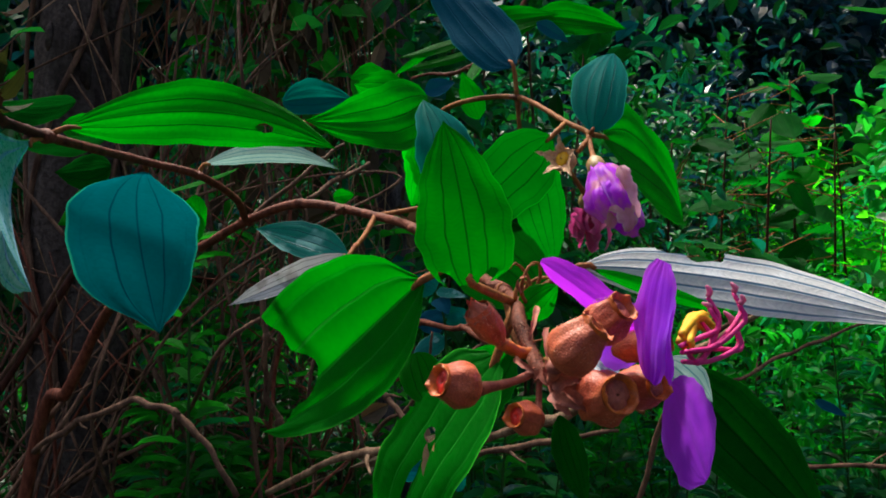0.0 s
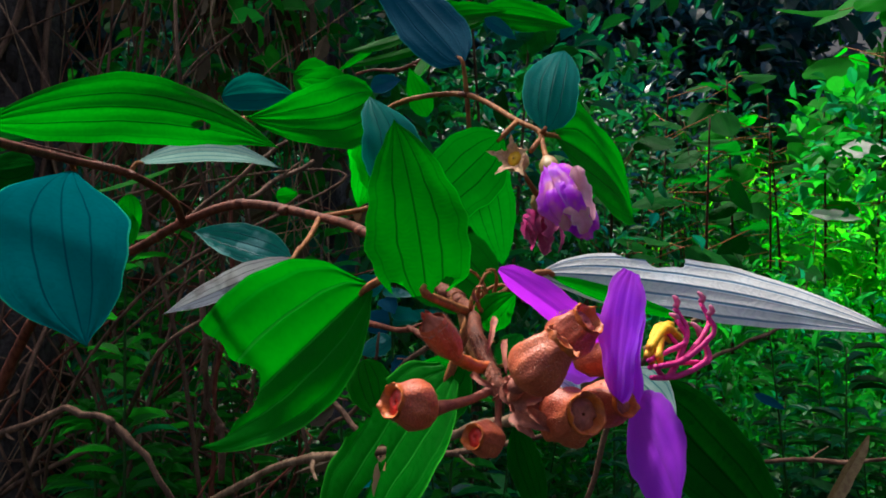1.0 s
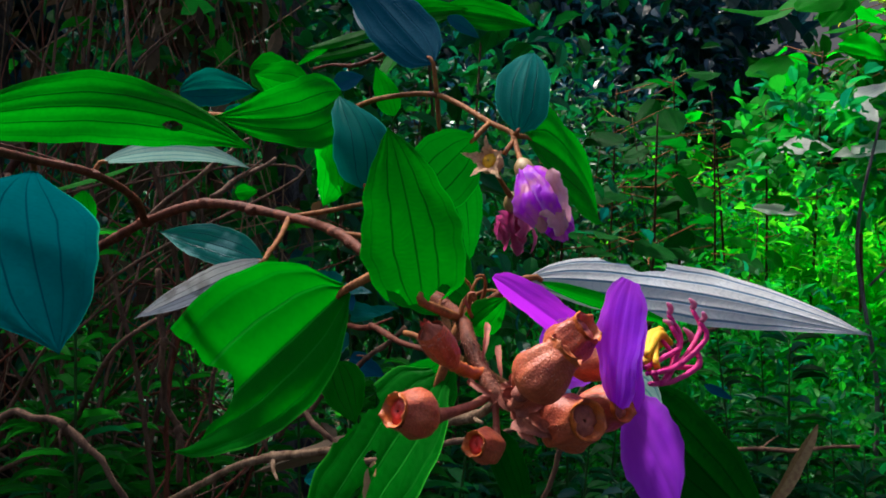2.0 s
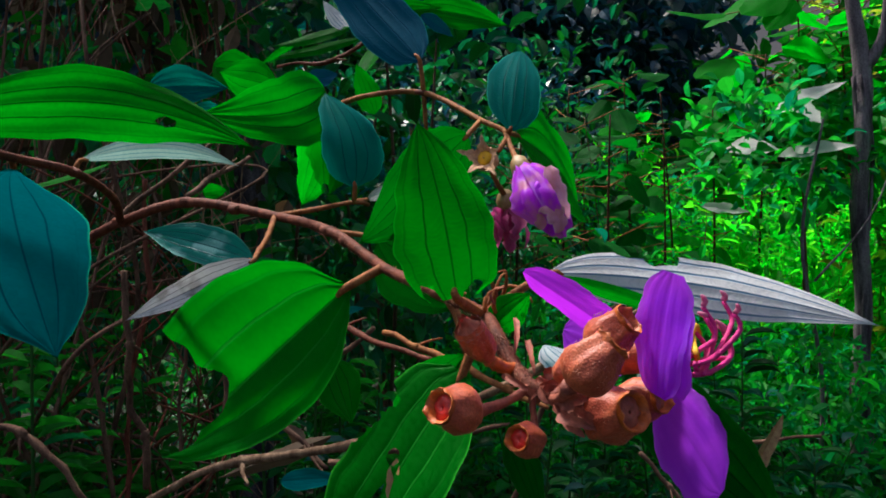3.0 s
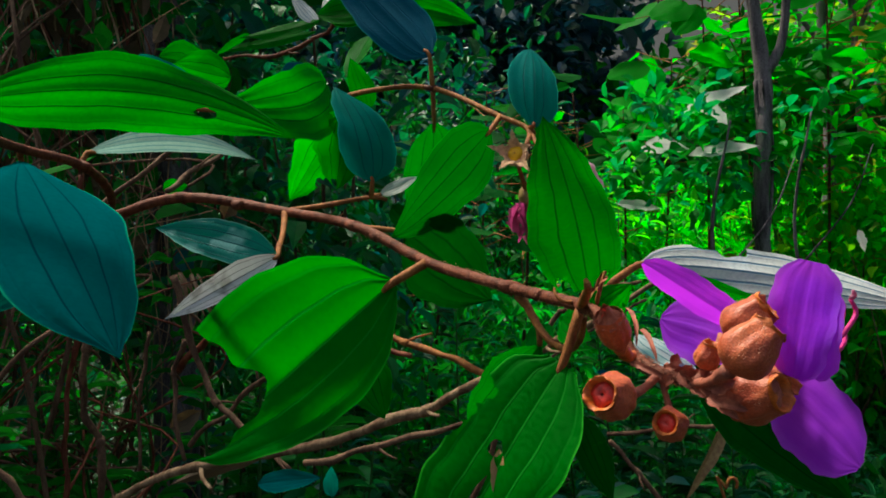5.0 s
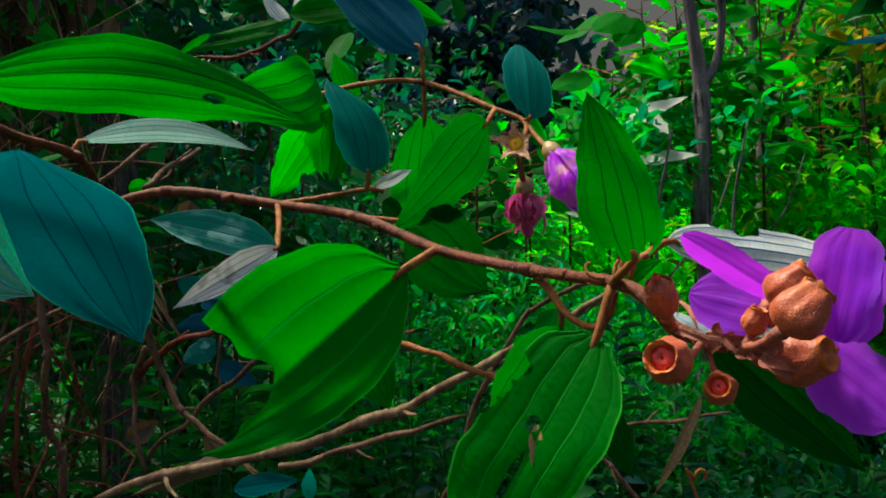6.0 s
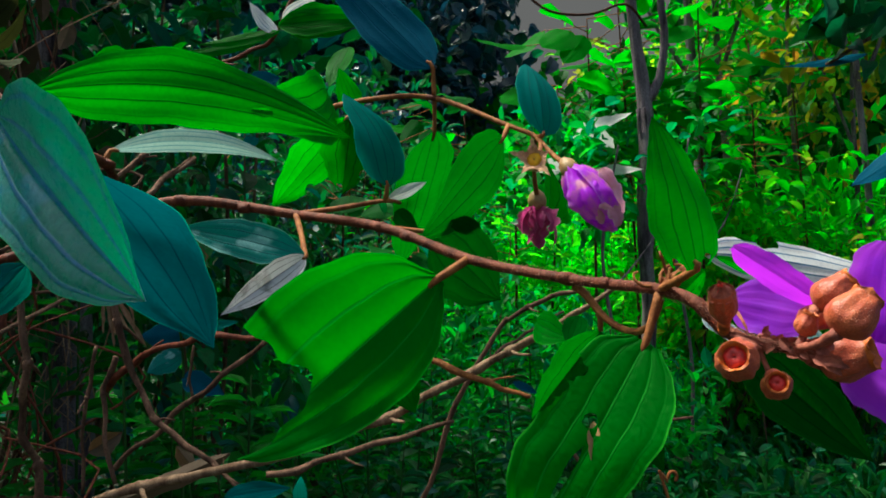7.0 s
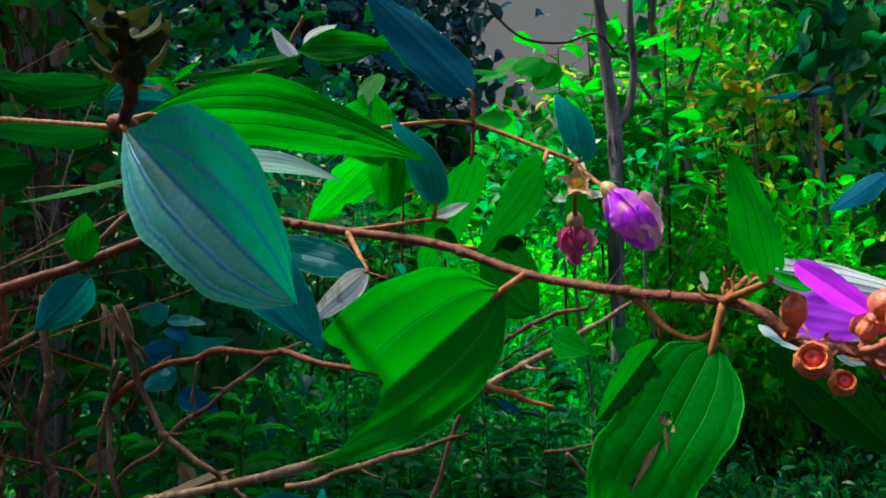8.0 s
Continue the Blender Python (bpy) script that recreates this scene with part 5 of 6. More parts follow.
sprig_leaf((-0.0977, 0.6200, 0.8518), (-0.0740, 0.6200, 0.8546), (0.1, 0.3, 1), 0.008, TEAL, "blue-green leaf of a sprig", 125)
sprig_leaf((-0.0141, 0.6000, 0.8720), (0.0093, 0.6000, 0.8808), (0.1, 0.3, 1), 0.008, BLUE, "grey-blue leaf of a sprig", 126)
sprig_leaf((0.0735, 0.6200, 0.9386), (0.1498, 0.6200, 0.9295), (0.1, 0.2, 1), 0.014, GREEN, "long green leaf of a sprig", 127)
sprig_leaf((0.0733, 0.6000, 0.9272), (0.0990, 0.6000, 0.9117), (0.6, 0.2, 1), 0.006, BLUE, "grey-blue leaf of a sprig", 128)
sprig_leaf((0.0274, 0.6460, 0.9337), (0.0820, 0.6172, 0.9347), (0.1, 0.2, 1), 0.016, GREEN, "green leaf of a sprig", 129)
sprig_leaf((0.0233, 0.6481, 0.9292), (-0.0392, 0.6586, 0.9114), (0.1, 0.5, 1), 0.006, GREEN, "narrow green leaf of a sprig", 130)
sprig_leaf((0.0213, 0.6492, 0.9270), (0.0015, 0.6595, 0.9526), (1, 0.2, 0.4), 0.007, PALE, "pale narrow leaf of a sprig", 131)
sprig_leaf((0.0254, 0.6470, 0.9360), (0.0500, 0.6339, 0.9560), (1, 0.2, -0.6), 0.007, PALE, "pale narrow leaf of a sprig", 132)
sprig_leaf((0.0217, 0.6461, 0.9327), (0.0905, 0.6051, 0.9373), (0.1, 0.2, 1), 0.013, GREEN, "green leaf of a sprig", 133)
sprig_leaf((-0.1587, 0.4809, 0.7532), (-0.1576, 0.4792, 0.7796), (1, 0.1, 0), 0.0085, MIDGREEN, "small upright green leaf on the branch", 134)
sprig_leaf((-0.1572, 0.4570, 0.7457), (-0.1821, 0.4496, 0.7195), (0.6, 0.2, 0.7), 0.0105, TEAL, "small blue-green leaf below the branch", 135)
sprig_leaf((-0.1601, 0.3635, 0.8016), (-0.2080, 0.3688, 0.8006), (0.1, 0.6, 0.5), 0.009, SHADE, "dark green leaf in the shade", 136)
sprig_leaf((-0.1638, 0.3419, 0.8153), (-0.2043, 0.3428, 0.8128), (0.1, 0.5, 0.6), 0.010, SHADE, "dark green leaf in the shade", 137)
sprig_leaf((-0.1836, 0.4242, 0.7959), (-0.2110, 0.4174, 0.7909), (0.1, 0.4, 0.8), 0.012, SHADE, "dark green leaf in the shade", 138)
sprig_leaf((-0.1289, 0.4847, 0.8011), (-0.1905, 0.4987, 0.7816), (0.1, 0.6, 0.5), 0.003, GREEN, "narrow green leaf of a sprig", 139)
sprig_leaf((-0.2489, 0.5000, 0.8296), (-0.2040, 0.5000, 0.8270), (0.1, 0.2, 1), 0.009, GREEN, "green leaf behind the branch", 140)
sprig_leaf((-0.2206, 0.5000, 0.7891), (-0.2500, 0.5000, 0.7651), (0.6, 0.1, 1), 0.014, GREEN, "green leaf behind the branch", 141)
sprig_leaf((-0.2101, 0.6500, 0.7960), (-0.2077, 0.6500, 0.7553), (1, 0, 0), 0.010, GREEN, "bright green leaf of a seedling", 142)
sprig_leaf((-0.1000, 0.7000, 0.7969), (-0.0804, 0.7000, 0.7995), (0.3, 0, 1), 0.007, GREEN, "bright small leaf of a seedling", 143)
sprig_leaf((-0.0384, 0.5961, 0.5768), (0.0053, 0.5797, 0.5818), (0.1, 0.5, 0.8), 0.008, TEAL, "blue-green leaf near the ground", 144)
sprig_leaf((0.0125, 0.5767, 0.5674), (0.0112, 0.5776, 0.5897), (1, 0.3, 0.2), 0.006, TEAL, "blue-green leaf near the ground", 145)
# a low bluish seedling among the dry twigs
low_plant = empty("seedling", "low seedling with crinkled blue-green leaves among dry twigs", "seedling", "seedlings")
tube("stem", [(0.010, 1.040, -0.02, 0.0024), (0.000, 1.036, 0.35, 0.0020), (0.004, 1.034, 0.62, 0.0016), (-0.010, 1.036, 0.694, 0.0010)], COVERSTEM, low_plant, "", 7, 0.01, 0.06)
for k, (a, b, way, half) in enumerate((
        ((-0.010, 1.036, 0.694), (-0.0412, 1.0528, 0.7117), (0.3, 0.2, 1), 0.015), ((0.003, 1.034, 0.655), (-0.0420, 1.0550, 0.6500), (0.3, 0.2, 1), 0.018),
        ((-0.009, 1.036, 0.692), (0.0290, 0.9966, 0.6896), (0.3, 0.4, 1), 0.007), ((0.004, 1.034, 0.664), (0.0393, 0.9836, 0.6619), (0.3, 0.4, 1), 0.010),
        ((-0.006, 1.036, 0.684), (0.0060, 1.0044, 0.6665), (0.8, 0.3, 0.5), 0.013), ((0.004, 1.034, 0.630), (-0.0400, 1.0239, 0.6095), (0.3, 0.3, 1), 0.014),
        ((0.004, 1.034, 0.650), (0.0620, 0.9956, 0.6700), (0.3, 0.3, 1), 0.009), ((0.003, 1.034, 0.600), (0.0450, 1.0000, 0.5800), (0.3, 0.3, 1), 0.014))):
    leaf(low_plant, bent(a, b, way, half, half * 0.3), (CYAN, BLUE, PATCHY)[k % 3], OVATE, ROUND, 0.2, 0.1, 0.06, (), "", None, rows=16, cols=10, seed=610 + k)
sprig_leaf((0.5430, 1.1202, 0.5292), (0.5802, 1.0989, 0.5095), (0.3, 0.3, 1), 0.007, BLUE, "ribbed blue-green leaf near the ground", 148)
cane([(0.95, 0.62, -0.02, 0.0026), (0.86, 0.57, 0.60, 0.0020), (0.77, 0.54, 0.85, 0.0015), (0.7057, 0.5453, 0.8579, 0.0011)], COVERSTEM, "thin green stem of a shaded sprig")
sprig_leaf((0.7057, 0.5453, 0.8579), (0.6462, 0.5826, 0.8091), (0.5, 0.2, 0.8), 0.015, BLUE, "blue-grey leaf hanging in shade", 149)
sprig_leaf((0.9388, 0.7494, 1.0292), (0.8326, 0.8133, 1.0087), (0.1, 0.6, 0.6), 0.010, BLUE, "blue-grey leaf hanging in shade", 150)
sprig_leaf((0.1413, 0.4659, 0.6992), (0.1364, 0.4238, 0.6923), (0.4, 0.2, 1), 0.011, GREEN, "small green leaf below the branch", 151)


# ---- dry thicket ----
def thicket(name, count, region, height, radius, material, label, seed, sway=1.0):
    rng = random.Random(seed)
    root = empty(name, label, "thicket")
    limit = math.tan(radians(region[0][1]))
    for i in range(count):
        a, d = radians(rng.uniform(*region[0])), rng.uniform(*region[1])
        x, y = d * math.sin(a), d * math.cos(a)
        lean, h = V((rng.uniform(-0.35, 0.35) * sway, rng.uniform(-0.15, 0.2) * sway, 1)), rng.uniform(*height)
        r, p = rng.uniform(*radius), V((x, y, -0.02))
        pts = []
        for k in range(7):
            pts.append((*p, r * (1 - 0.11 * k)))
            lean = lean + V((rng.uniform(-0.4, 0.4) * sway, rng.uniform(-0.25, 0.25) * sway, rng.uniform(-0.35, 0.1) * sway))
            if p.x > limit * p.y:
                lean.x = -abs(lean.x)
            if p.y < 0.95:
                lean.y = abs(lean.y)
            p = p + lean.normalized() * h / 6
        tube("stem", pts, material, root, "", 6, 0.03, 0.1)
    return root


thicket("dry_stem_thicket", 95, ((-44, -11), (1.0, 1.9)), (0.6, 1.7), (0.0012, 0.0040), CANE, "tangled dry brown stems", 3)
thicket("vine_thicket", 46, ((-40, -13), (0.95, 1.4)), (0.7, 1.5), (0.0028, 0.0055), CANE, "thick tangled brown vines", 4, 0.8)
thicket("fibre_thicket", 75, ((-34, -5), (1.2, 1.8)), (0.7, 1.7), (0.0007, 0.0018), FIBRE, "thin pale dry fibres and stalks", 6, 0.7)
thicket("red_stem_thicket", 64, ((-36, -9), (0.98, 1.5)), (0.5, 1.3), (0.0015, 0.004), STEM, "reddish bare stems in the thicket", 5, 0.8)
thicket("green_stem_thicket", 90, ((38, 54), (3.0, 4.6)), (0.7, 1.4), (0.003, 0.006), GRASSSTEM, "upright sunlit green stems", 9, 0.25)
thicket("thin_stem_thicket", 70, ((4, 52), (2.4, 4.4)), (0.5, 1.3), (0.0015, 0.004), CANE, "thin dark stems in the undergrowth", 8, 0.35)


# ---- undergrowth ----
def sector(n, bearing, reach, seed, power=1.0):
    rng = np.random.default_rng(seed)
    a = np.radians(rng.uniform(*bearing, n))
    d = reach[0] * (reach[1] / reach[0]) ** (rng.random(n) ** power)
    return d * np.sin(a), d * np.cos(a), d, rng


def cover_layer(name, n, bearing, reach, size, height, material, label, seed, slim=0.4, upright=0.0):
    x, y, d, rng = sector(n, bearing, reach, seed)
    lump = 0.5 + 0.5 * np.sin(3.1 * x + 1.7 * np.sin(2.3 * y)) * np.cos(2.7 * y + 0.6)
    z = ground_height(x, y) + rng.random(n) ** 1.2 * height * (0.35 + 0.65 * lump)
    ob = foliage(name, np.stack([x, y, z], 1), size, material, None, "", 1.0, slim, seed, None, upright)
    return tagged(ob, label, "undergrowth", "", "stuff")


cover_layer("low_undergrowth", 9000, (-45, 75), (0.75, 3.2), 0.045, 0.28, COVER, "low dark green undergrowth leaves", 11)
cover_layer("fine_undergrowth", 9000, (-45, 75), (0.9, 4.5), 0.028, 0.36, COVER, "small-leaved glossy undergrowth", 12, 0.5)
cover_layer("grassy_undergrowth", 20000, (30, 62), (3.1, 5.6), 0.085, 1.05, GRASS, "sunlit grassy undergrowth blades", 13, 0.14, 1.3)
cover_layer("brightened_undergrowth", 11000, (8, 44), (2.0, 4.0), 0.045, 0.72, BRIGHTENED, "lit green undergrowth leaves", 16, 0.4, 0.3)
cover_layer("far_undergrowth", 9000, (-45, 80), (3.0, 9.0), 0.09, 0.5, BUSH, "green undergrowth farther off", 14)
cover_layer("low_grass", 3200, (36, 68), (1.7, 3.6), 0.085, 0.20, COVER, "thin dark grass over the soil", 17, 0.09, 0.9)
cover_layer("leaf_litter", 3500, (-45, 75), (0.5, 3.5), 0.05, 0.05, DRYLEAF, "brown fallen leaves", 15, 0.5)


# upright weeds at the foot of the thicket
def weed(x, y, h, n, size, material, seed):
    root = empty("weed", "upright green weed with narrow leaves", "weed", "weeds")
    rng = np.random.default_rng(seed)
    lean = rng.uniform(-0.06, 0.06, 2)
    tube("stem", [(x, y, -0.02, 0.003), (x + lean[0] * 0.5, y + lean[1] * 0.4, h * 0.5, 0.0025), (x + lean[0], y + lean[1], h, 0.0012)], COVERSTEM, root, "", 6, 0.04)
    t = rng.uniform(0.25, 1.0, n)
    a = rng.uniform(0, 6.28, n)
    out = np.stack([np.cos(a), np.sin(a), 0.25 + 0 * a], 1)
    spots = np.stack([x + lean[0] * t, y + lean[1] * t, h * t], 1) + out * 0.004
    verts, faces = leaf_cloud(spots, out, np.tile((0.0, 0.0, 1.0), (n, 1)) + rng.normal(size=(n, 3)) * 0.2, size * (1.25 - 0.5 * t), size * 0.3 * (1.2 - 0.4 * t))
    mesh_object("foliage", verts, faces, material, root, "", smooth=False)
    return root


rng = random.Random(31)
for k in range(22):
    a, d = radians(rng.uniform(-21, 3)), rng.uniform(0.95, 1.35)
    weed(d * math.sin(a), d * math.cos(a), rng.uniform(0.42, 0.80), 46, rng.uniform(0.05, 0.075), WEED, 640 + k)
for k in range(18):
    a, d = radians(rng.uniform(3, 40)), rng.uniform(1.3, 2.2)
    weed(d * math.sin(a), d * math.cos(a), rng.uniform(0.3, 0.65), 40, rng.uniform(0.05, 0.08), COVER, 670 + k)


# broad-leaved seedlings in opposite pairs
def seedling(x, y, h, pairs, size, seed):
    root = empty("seedling", "low seedling with paired blue-green leaves", "seedling", "seedlings")
    rng = np.random.default_rng(seed)
    lean = rng.uniform(-0.09, 0.09, 2)
    tube("stem", [(x, y, -0.02, 0.0026), (x + lean[0] * 0.4, y + lean[1] * 0.4, h * 0.5, 0.0021), (x + lean[0], y + lean[1], h, 0.0012)], COVERSTEM, root, "", 6, 0.04)
    spots, out, t = [], [], []
    for k in range(pairs):
        f = 1 - 0.75 * (k / pairs) ** 0.8
        turn = 1.57 * k + rng.uniform(-0.4, 0.4)
        for w in (turn, turn + 3.14 + rng.uniform(-0.3, 0.3)):
            spots.append((x + lean[0] * f, y + lean[1] * f, h * f))
            out.append((math.cos(w), math.sin(w), rng.uniform(-0.15, 0.45)))
            t.append(f)
    spots, out, t = np.array(spots), np.array(out), np.array(t)
    lengths = size * (1.35 - 0.6 * t) * rng.uniform(0.8, 1.2, len(t))
    verts, faces = leaf_cloud(spots + out * 0.006, out, np.tile((0.0, 0.0, 1.0), (len(t), 1)) + rng.normal(size=(len(t), 3)) * 0.22, lengths, lengths * 0.52)
    mesh_object("foliage", verts, faces, SEEDLING, root, "", smooth=True)
    return root


rng = random.Random(91)
for k in range(90):
    a, d = radians(rng.uniform(-16, 37)), rng.uniform(1.0, 2.6)
    seedling(d * math.sin(a), d * math.cos(a), rng.uniform(0.18, 0.48) * (1.0 if d < 1.7 else 0.8), rng.randint(5, 9), rng.uniform(0.035, 0.07), 1000 + k)


# ---- bushes, each with its stems ----
def bush(bearing, reach, height, radius, n, size, material, label, seed, slim=0.45, group="bushes"):
    a = radians(bearing)
    x, y = reach * math.sin(a), reach * math.cos(a)
    rng = random.Random(seed)
    root = empty("bush", label, "bush", group)
    spots, way = clumped((x, y, height * 0.55), (radius, radius, height * 0.42), n, 26, seed)
    spots[:, 2] = np.abs(spots[:, 2]) + 0.02
    foliage("foliage", spots, size, material, root, "", 0.8, slim, seed, way)
    for k in range(5):
        w = rng.uniform(0, 6.28)
        e = V((x + math.cos(w) * radius * 0.6, y + math.sin(w) * radius * 0.6, height * rng.uniform(0.6, 0.95)))
        tube("stem", [(x + 0.02 * k - 0.04, y, -0.02, 0.006), (*(V((x, y, 0)).lerp(e, 0.5) + V((0.03, 0.02, 0.05))), 0.0045), (*e, 0.002)], CANE, root, "", 6, 0.05)
    return root


rng = random.Random(21)
for k in range(11):
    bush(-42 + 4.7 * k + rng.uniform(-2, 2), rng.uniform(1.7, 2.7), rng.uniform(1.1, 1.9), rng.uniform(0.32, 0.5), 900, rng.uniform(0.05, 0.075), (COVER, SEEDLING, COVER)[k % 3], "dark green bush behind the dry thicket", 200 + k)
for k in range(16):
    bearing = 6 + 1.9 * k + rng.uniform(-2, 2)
    # Shade or sunlight colours are picked by bearing.
    bush(bearing, rng.uniform(2.3, 4.6) if bearing < 24 else rng.uniform(3.4, 4.8), rng.uniform(0.8, 1.9) if bearing < 24 else rng.uniform(0.8, 1.25), rng.uniform(0.35, 0.6), 1000, rng.uniform(0.05, 0.09), (COVER, COVER, DUSK, COVER)[k % 4] if bearing < 23 else (BRIGHTENED, GRASS)[k % 2], "leafy green bush in the undergrowth", 300 + k)
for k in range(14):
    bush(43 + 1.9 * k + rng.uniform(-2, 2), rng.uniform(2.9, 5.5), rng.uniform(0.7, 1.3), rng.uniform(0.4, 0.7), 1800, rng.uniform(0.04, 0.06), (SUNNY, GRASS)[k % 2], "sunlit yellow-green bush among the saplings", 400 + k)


# ---- trees ----
def tree(name, points, limbs, crowns, material, leaf_size, leaf_mat, label, seed, n=500, slim=0.55, clumps=22):
    root = empty(name, label, "tree", "slender trees")
    tube("trunk", points, material, root, "", 12, 0.05, 0.07)
    for l in limbs:
        tube("limb", l, material, root, "", 8, 0.05, 0.08)
    for k, (c, r) in enumerate(crowns):
        spots, way = clumped(c, r, n, clumps, seed + k)
        foliage("crown", spots, leaf_size, leaf_mat, root, "", 0.8, slim, seed + k, way)
    return root


grey_tree = tree("slender_tree", [(1.60, 1.95, -0.05, 0.030), (1.578, 1.93, 0.30, 0.026), (1.592, 1.93, 0.55, 0.023), (1.570, 1.92, 0.80, 0.023), (1.585, 1.92, 1.02, 0.022), (1.602, 1.94, 1.22, 0.025), (1.578, 1.95, 1.42, 0.019), (1.560, 1.96, 1.65, 0.017), (1.53, 1.96, 2.1, 0.015), (1.50, 1.98, 2.9, 0.010)],
     [[(1.600, 1.935, 1.22, 0.018), (1.640, 1.91, 1.30, 0.015), (1.655, 1.90, 1.45, 0.013), (1.640, 1.90, 1.62, 0.012), (1.70, 1.92, 2.3, 0.009)]],
     [((2.1, 2.45, 1.34), (0.42, 0.35, 0.20)), ((1.5, 2.1, 3.3), (0.6, 0.5, 0.35))], BARK, 0.08, BUSH, "slender forked grey tree trunk with broad leaves", 500, 330)
ridge_rng = random.Random(15)
for k in range(5):
    turn = 1.3 * k
    tube("bark_ridge", [(1.588 + 0.021 * math.cos(turn + 3.0 * h + 0.6 * math.sin(9 * h)) + 0.010 * math.sin(14 * h), 1.930 + 0.021 * math.sin(turn + 3.0 * h), h, ridge_rng.uniform(0.003, 0.006)) for h in (0.1, 0.3, 0.5, 0.7, 0.9, 1.05, 1.2)], BARK, grey_tree, "", 6, 0.03, 0.25)
tree("slender_tree", [(2.52, 2.60, -0.05, 0.034), (2.50, 2.58, 0.7, 0.030), (2.53, 2.60, 1.2, 0.026), (2.50, 2.62, 1.9, 0.020), (2.52, 2.64, 3.0, 0.012)],
     [[(2.51, 2.6, 1.5, 0.012), (2.36, 2.7, 1.8, 0.009), (2.28, 2.8, 2.2, 0.006)]],
     [((3.0, 3.0, 1.75), (0.6, 0.5, 0.5)), ((2.8, 2.9, 3.0), (0.6, 0.6, 0.4))], BARK, 0.06, SUNNY, "thin grey-brown tree with yellowing leaves", 520, 1300)
for k, (b, d, r, h) in enumerate(((54.5, 3.0, 0.014, 2.2), (56.5, 3.1, 0.012, 2.0), (46.0, 3.6, 0.018, 2.6), (60.0, 2.7, 0.012, 2.2), (36.5, 2.2, 0.006, 1.05), (42.0, 2.4, 0.006, 1.1), (50.5, 3.3, 0.010, 2.2))):
    x, y = d * math.sin(radians(b)), d * math.cos(radians(b))
    tree("sapling", [(x, y, -0.03, r), (x + 0.02, y, h * 0.35, r * 0.9), (x - 0.02, y + 0.02, h * 0.7, r * 0.75), (x + 0.03, y, h, r * 0.5)],
         [[(x, y, h * 0.6, r * 0.6), (x + 0.12, y - 0.05, h * 0.75, r * 0.4), (x + 0.2, y - 0.05, h * 0.9, r * 0.25)]],
         [((x, y + 0.2, h * 0.92), (0.4, 0.35, 0.3) if b > 43 else (0.26, 0.24, 0.20))], BARK, 0.055, SUNNY if b > 43 else BRIGHTENED, "thin sapling with sunlit leaves", 540 + k, 620 if b > 43 else 240)
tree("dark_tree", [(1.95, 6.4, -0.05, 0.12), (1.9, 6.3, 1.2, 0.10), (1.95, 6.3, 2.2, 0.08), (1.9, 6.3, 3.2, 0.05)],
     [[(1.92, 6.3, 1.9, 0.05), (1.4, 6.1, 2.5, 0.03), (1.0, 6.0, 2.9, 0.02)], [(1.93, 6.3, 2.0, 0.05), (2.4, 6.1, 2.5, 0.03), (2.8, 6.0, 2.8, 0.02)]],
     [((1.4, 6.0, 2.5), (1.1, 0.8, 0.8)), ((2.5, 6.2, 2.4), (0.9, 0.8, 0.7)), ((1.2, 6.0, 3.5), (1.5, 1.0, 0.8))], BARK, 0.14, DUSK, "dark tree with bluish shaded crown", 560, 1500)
old_trunk = tree("old_trunk", [(-0.5836, 1.2500, 0.2355) + (0.085,), (-0.5882, 1.2500, 0.5116) + (0.080,), (-0.5928, 1.2500, 0.7510) + (0.078,), (-0.5930, 1.2700, 1.0222) + (0.076,), (-0.5882, 1.2800, 1.2600) + (0.07,), (-0.5878, 1.3000, 1.6509) + (0.06,)], [], [], OLDBARK, 0.1, BUSH, "old weathered grey-brown trunk in the shade", 580)
axis_points = [V(p) for p in ((-0.5882, 1.2500, 0.5116), (-0.5928, 1.2500, 0.7510), (-0.5930, 1.2700, 1.0222), (-0.5882, 1.2800, 1.2600))]


def on_trunk(h, turn, out):
    k = min(2, int(h * 3))
    p = axis_points[k].lerp(axis_points[k + 1], h * 3 - k)
    return p + V((math.cos(turn), math.sin(turn), 0)) * out


bark_rng = random.Random(77)
for k in range(26):
    h, turn = bark_rng.uniform(0.0, 0.9), bark_rng.uniform(-3.0, 0.2)
    size = bark_rng.uniform(0.05, 0.12)
    tube("bark_ridge", [(*on_trunk(h, turn, 0.070), 0.004), (*on_trunk(h + size * 0.5, turn + bark_rng.uniform(-0.1, 0.1), 0.076), bark_rng.uniform(0.006, 0.011)), (*on_trunk(h + size, turn + bark_rng.uniform(-0.15, 0.15), 0.070), 0.003)], OLDBARK, old_trunk, "", 7, 0.015, 0.25)
for k in range(4):
    turn = -2.6 + 0.7 * k
    tube("vine", [(*on_trunk(h, turn + 0.5 * math.sin(7 * h + 2 * k) + 0.5 * h, 0.084), 0.0038 + 0.001 * (k % 2)) for h in (0.0, 0.2, 0.4, 0.6, 0.8, 0.98)], CANE, old_trunk, "brown vine climbing the trunk", 7, 0.02, 0.12)
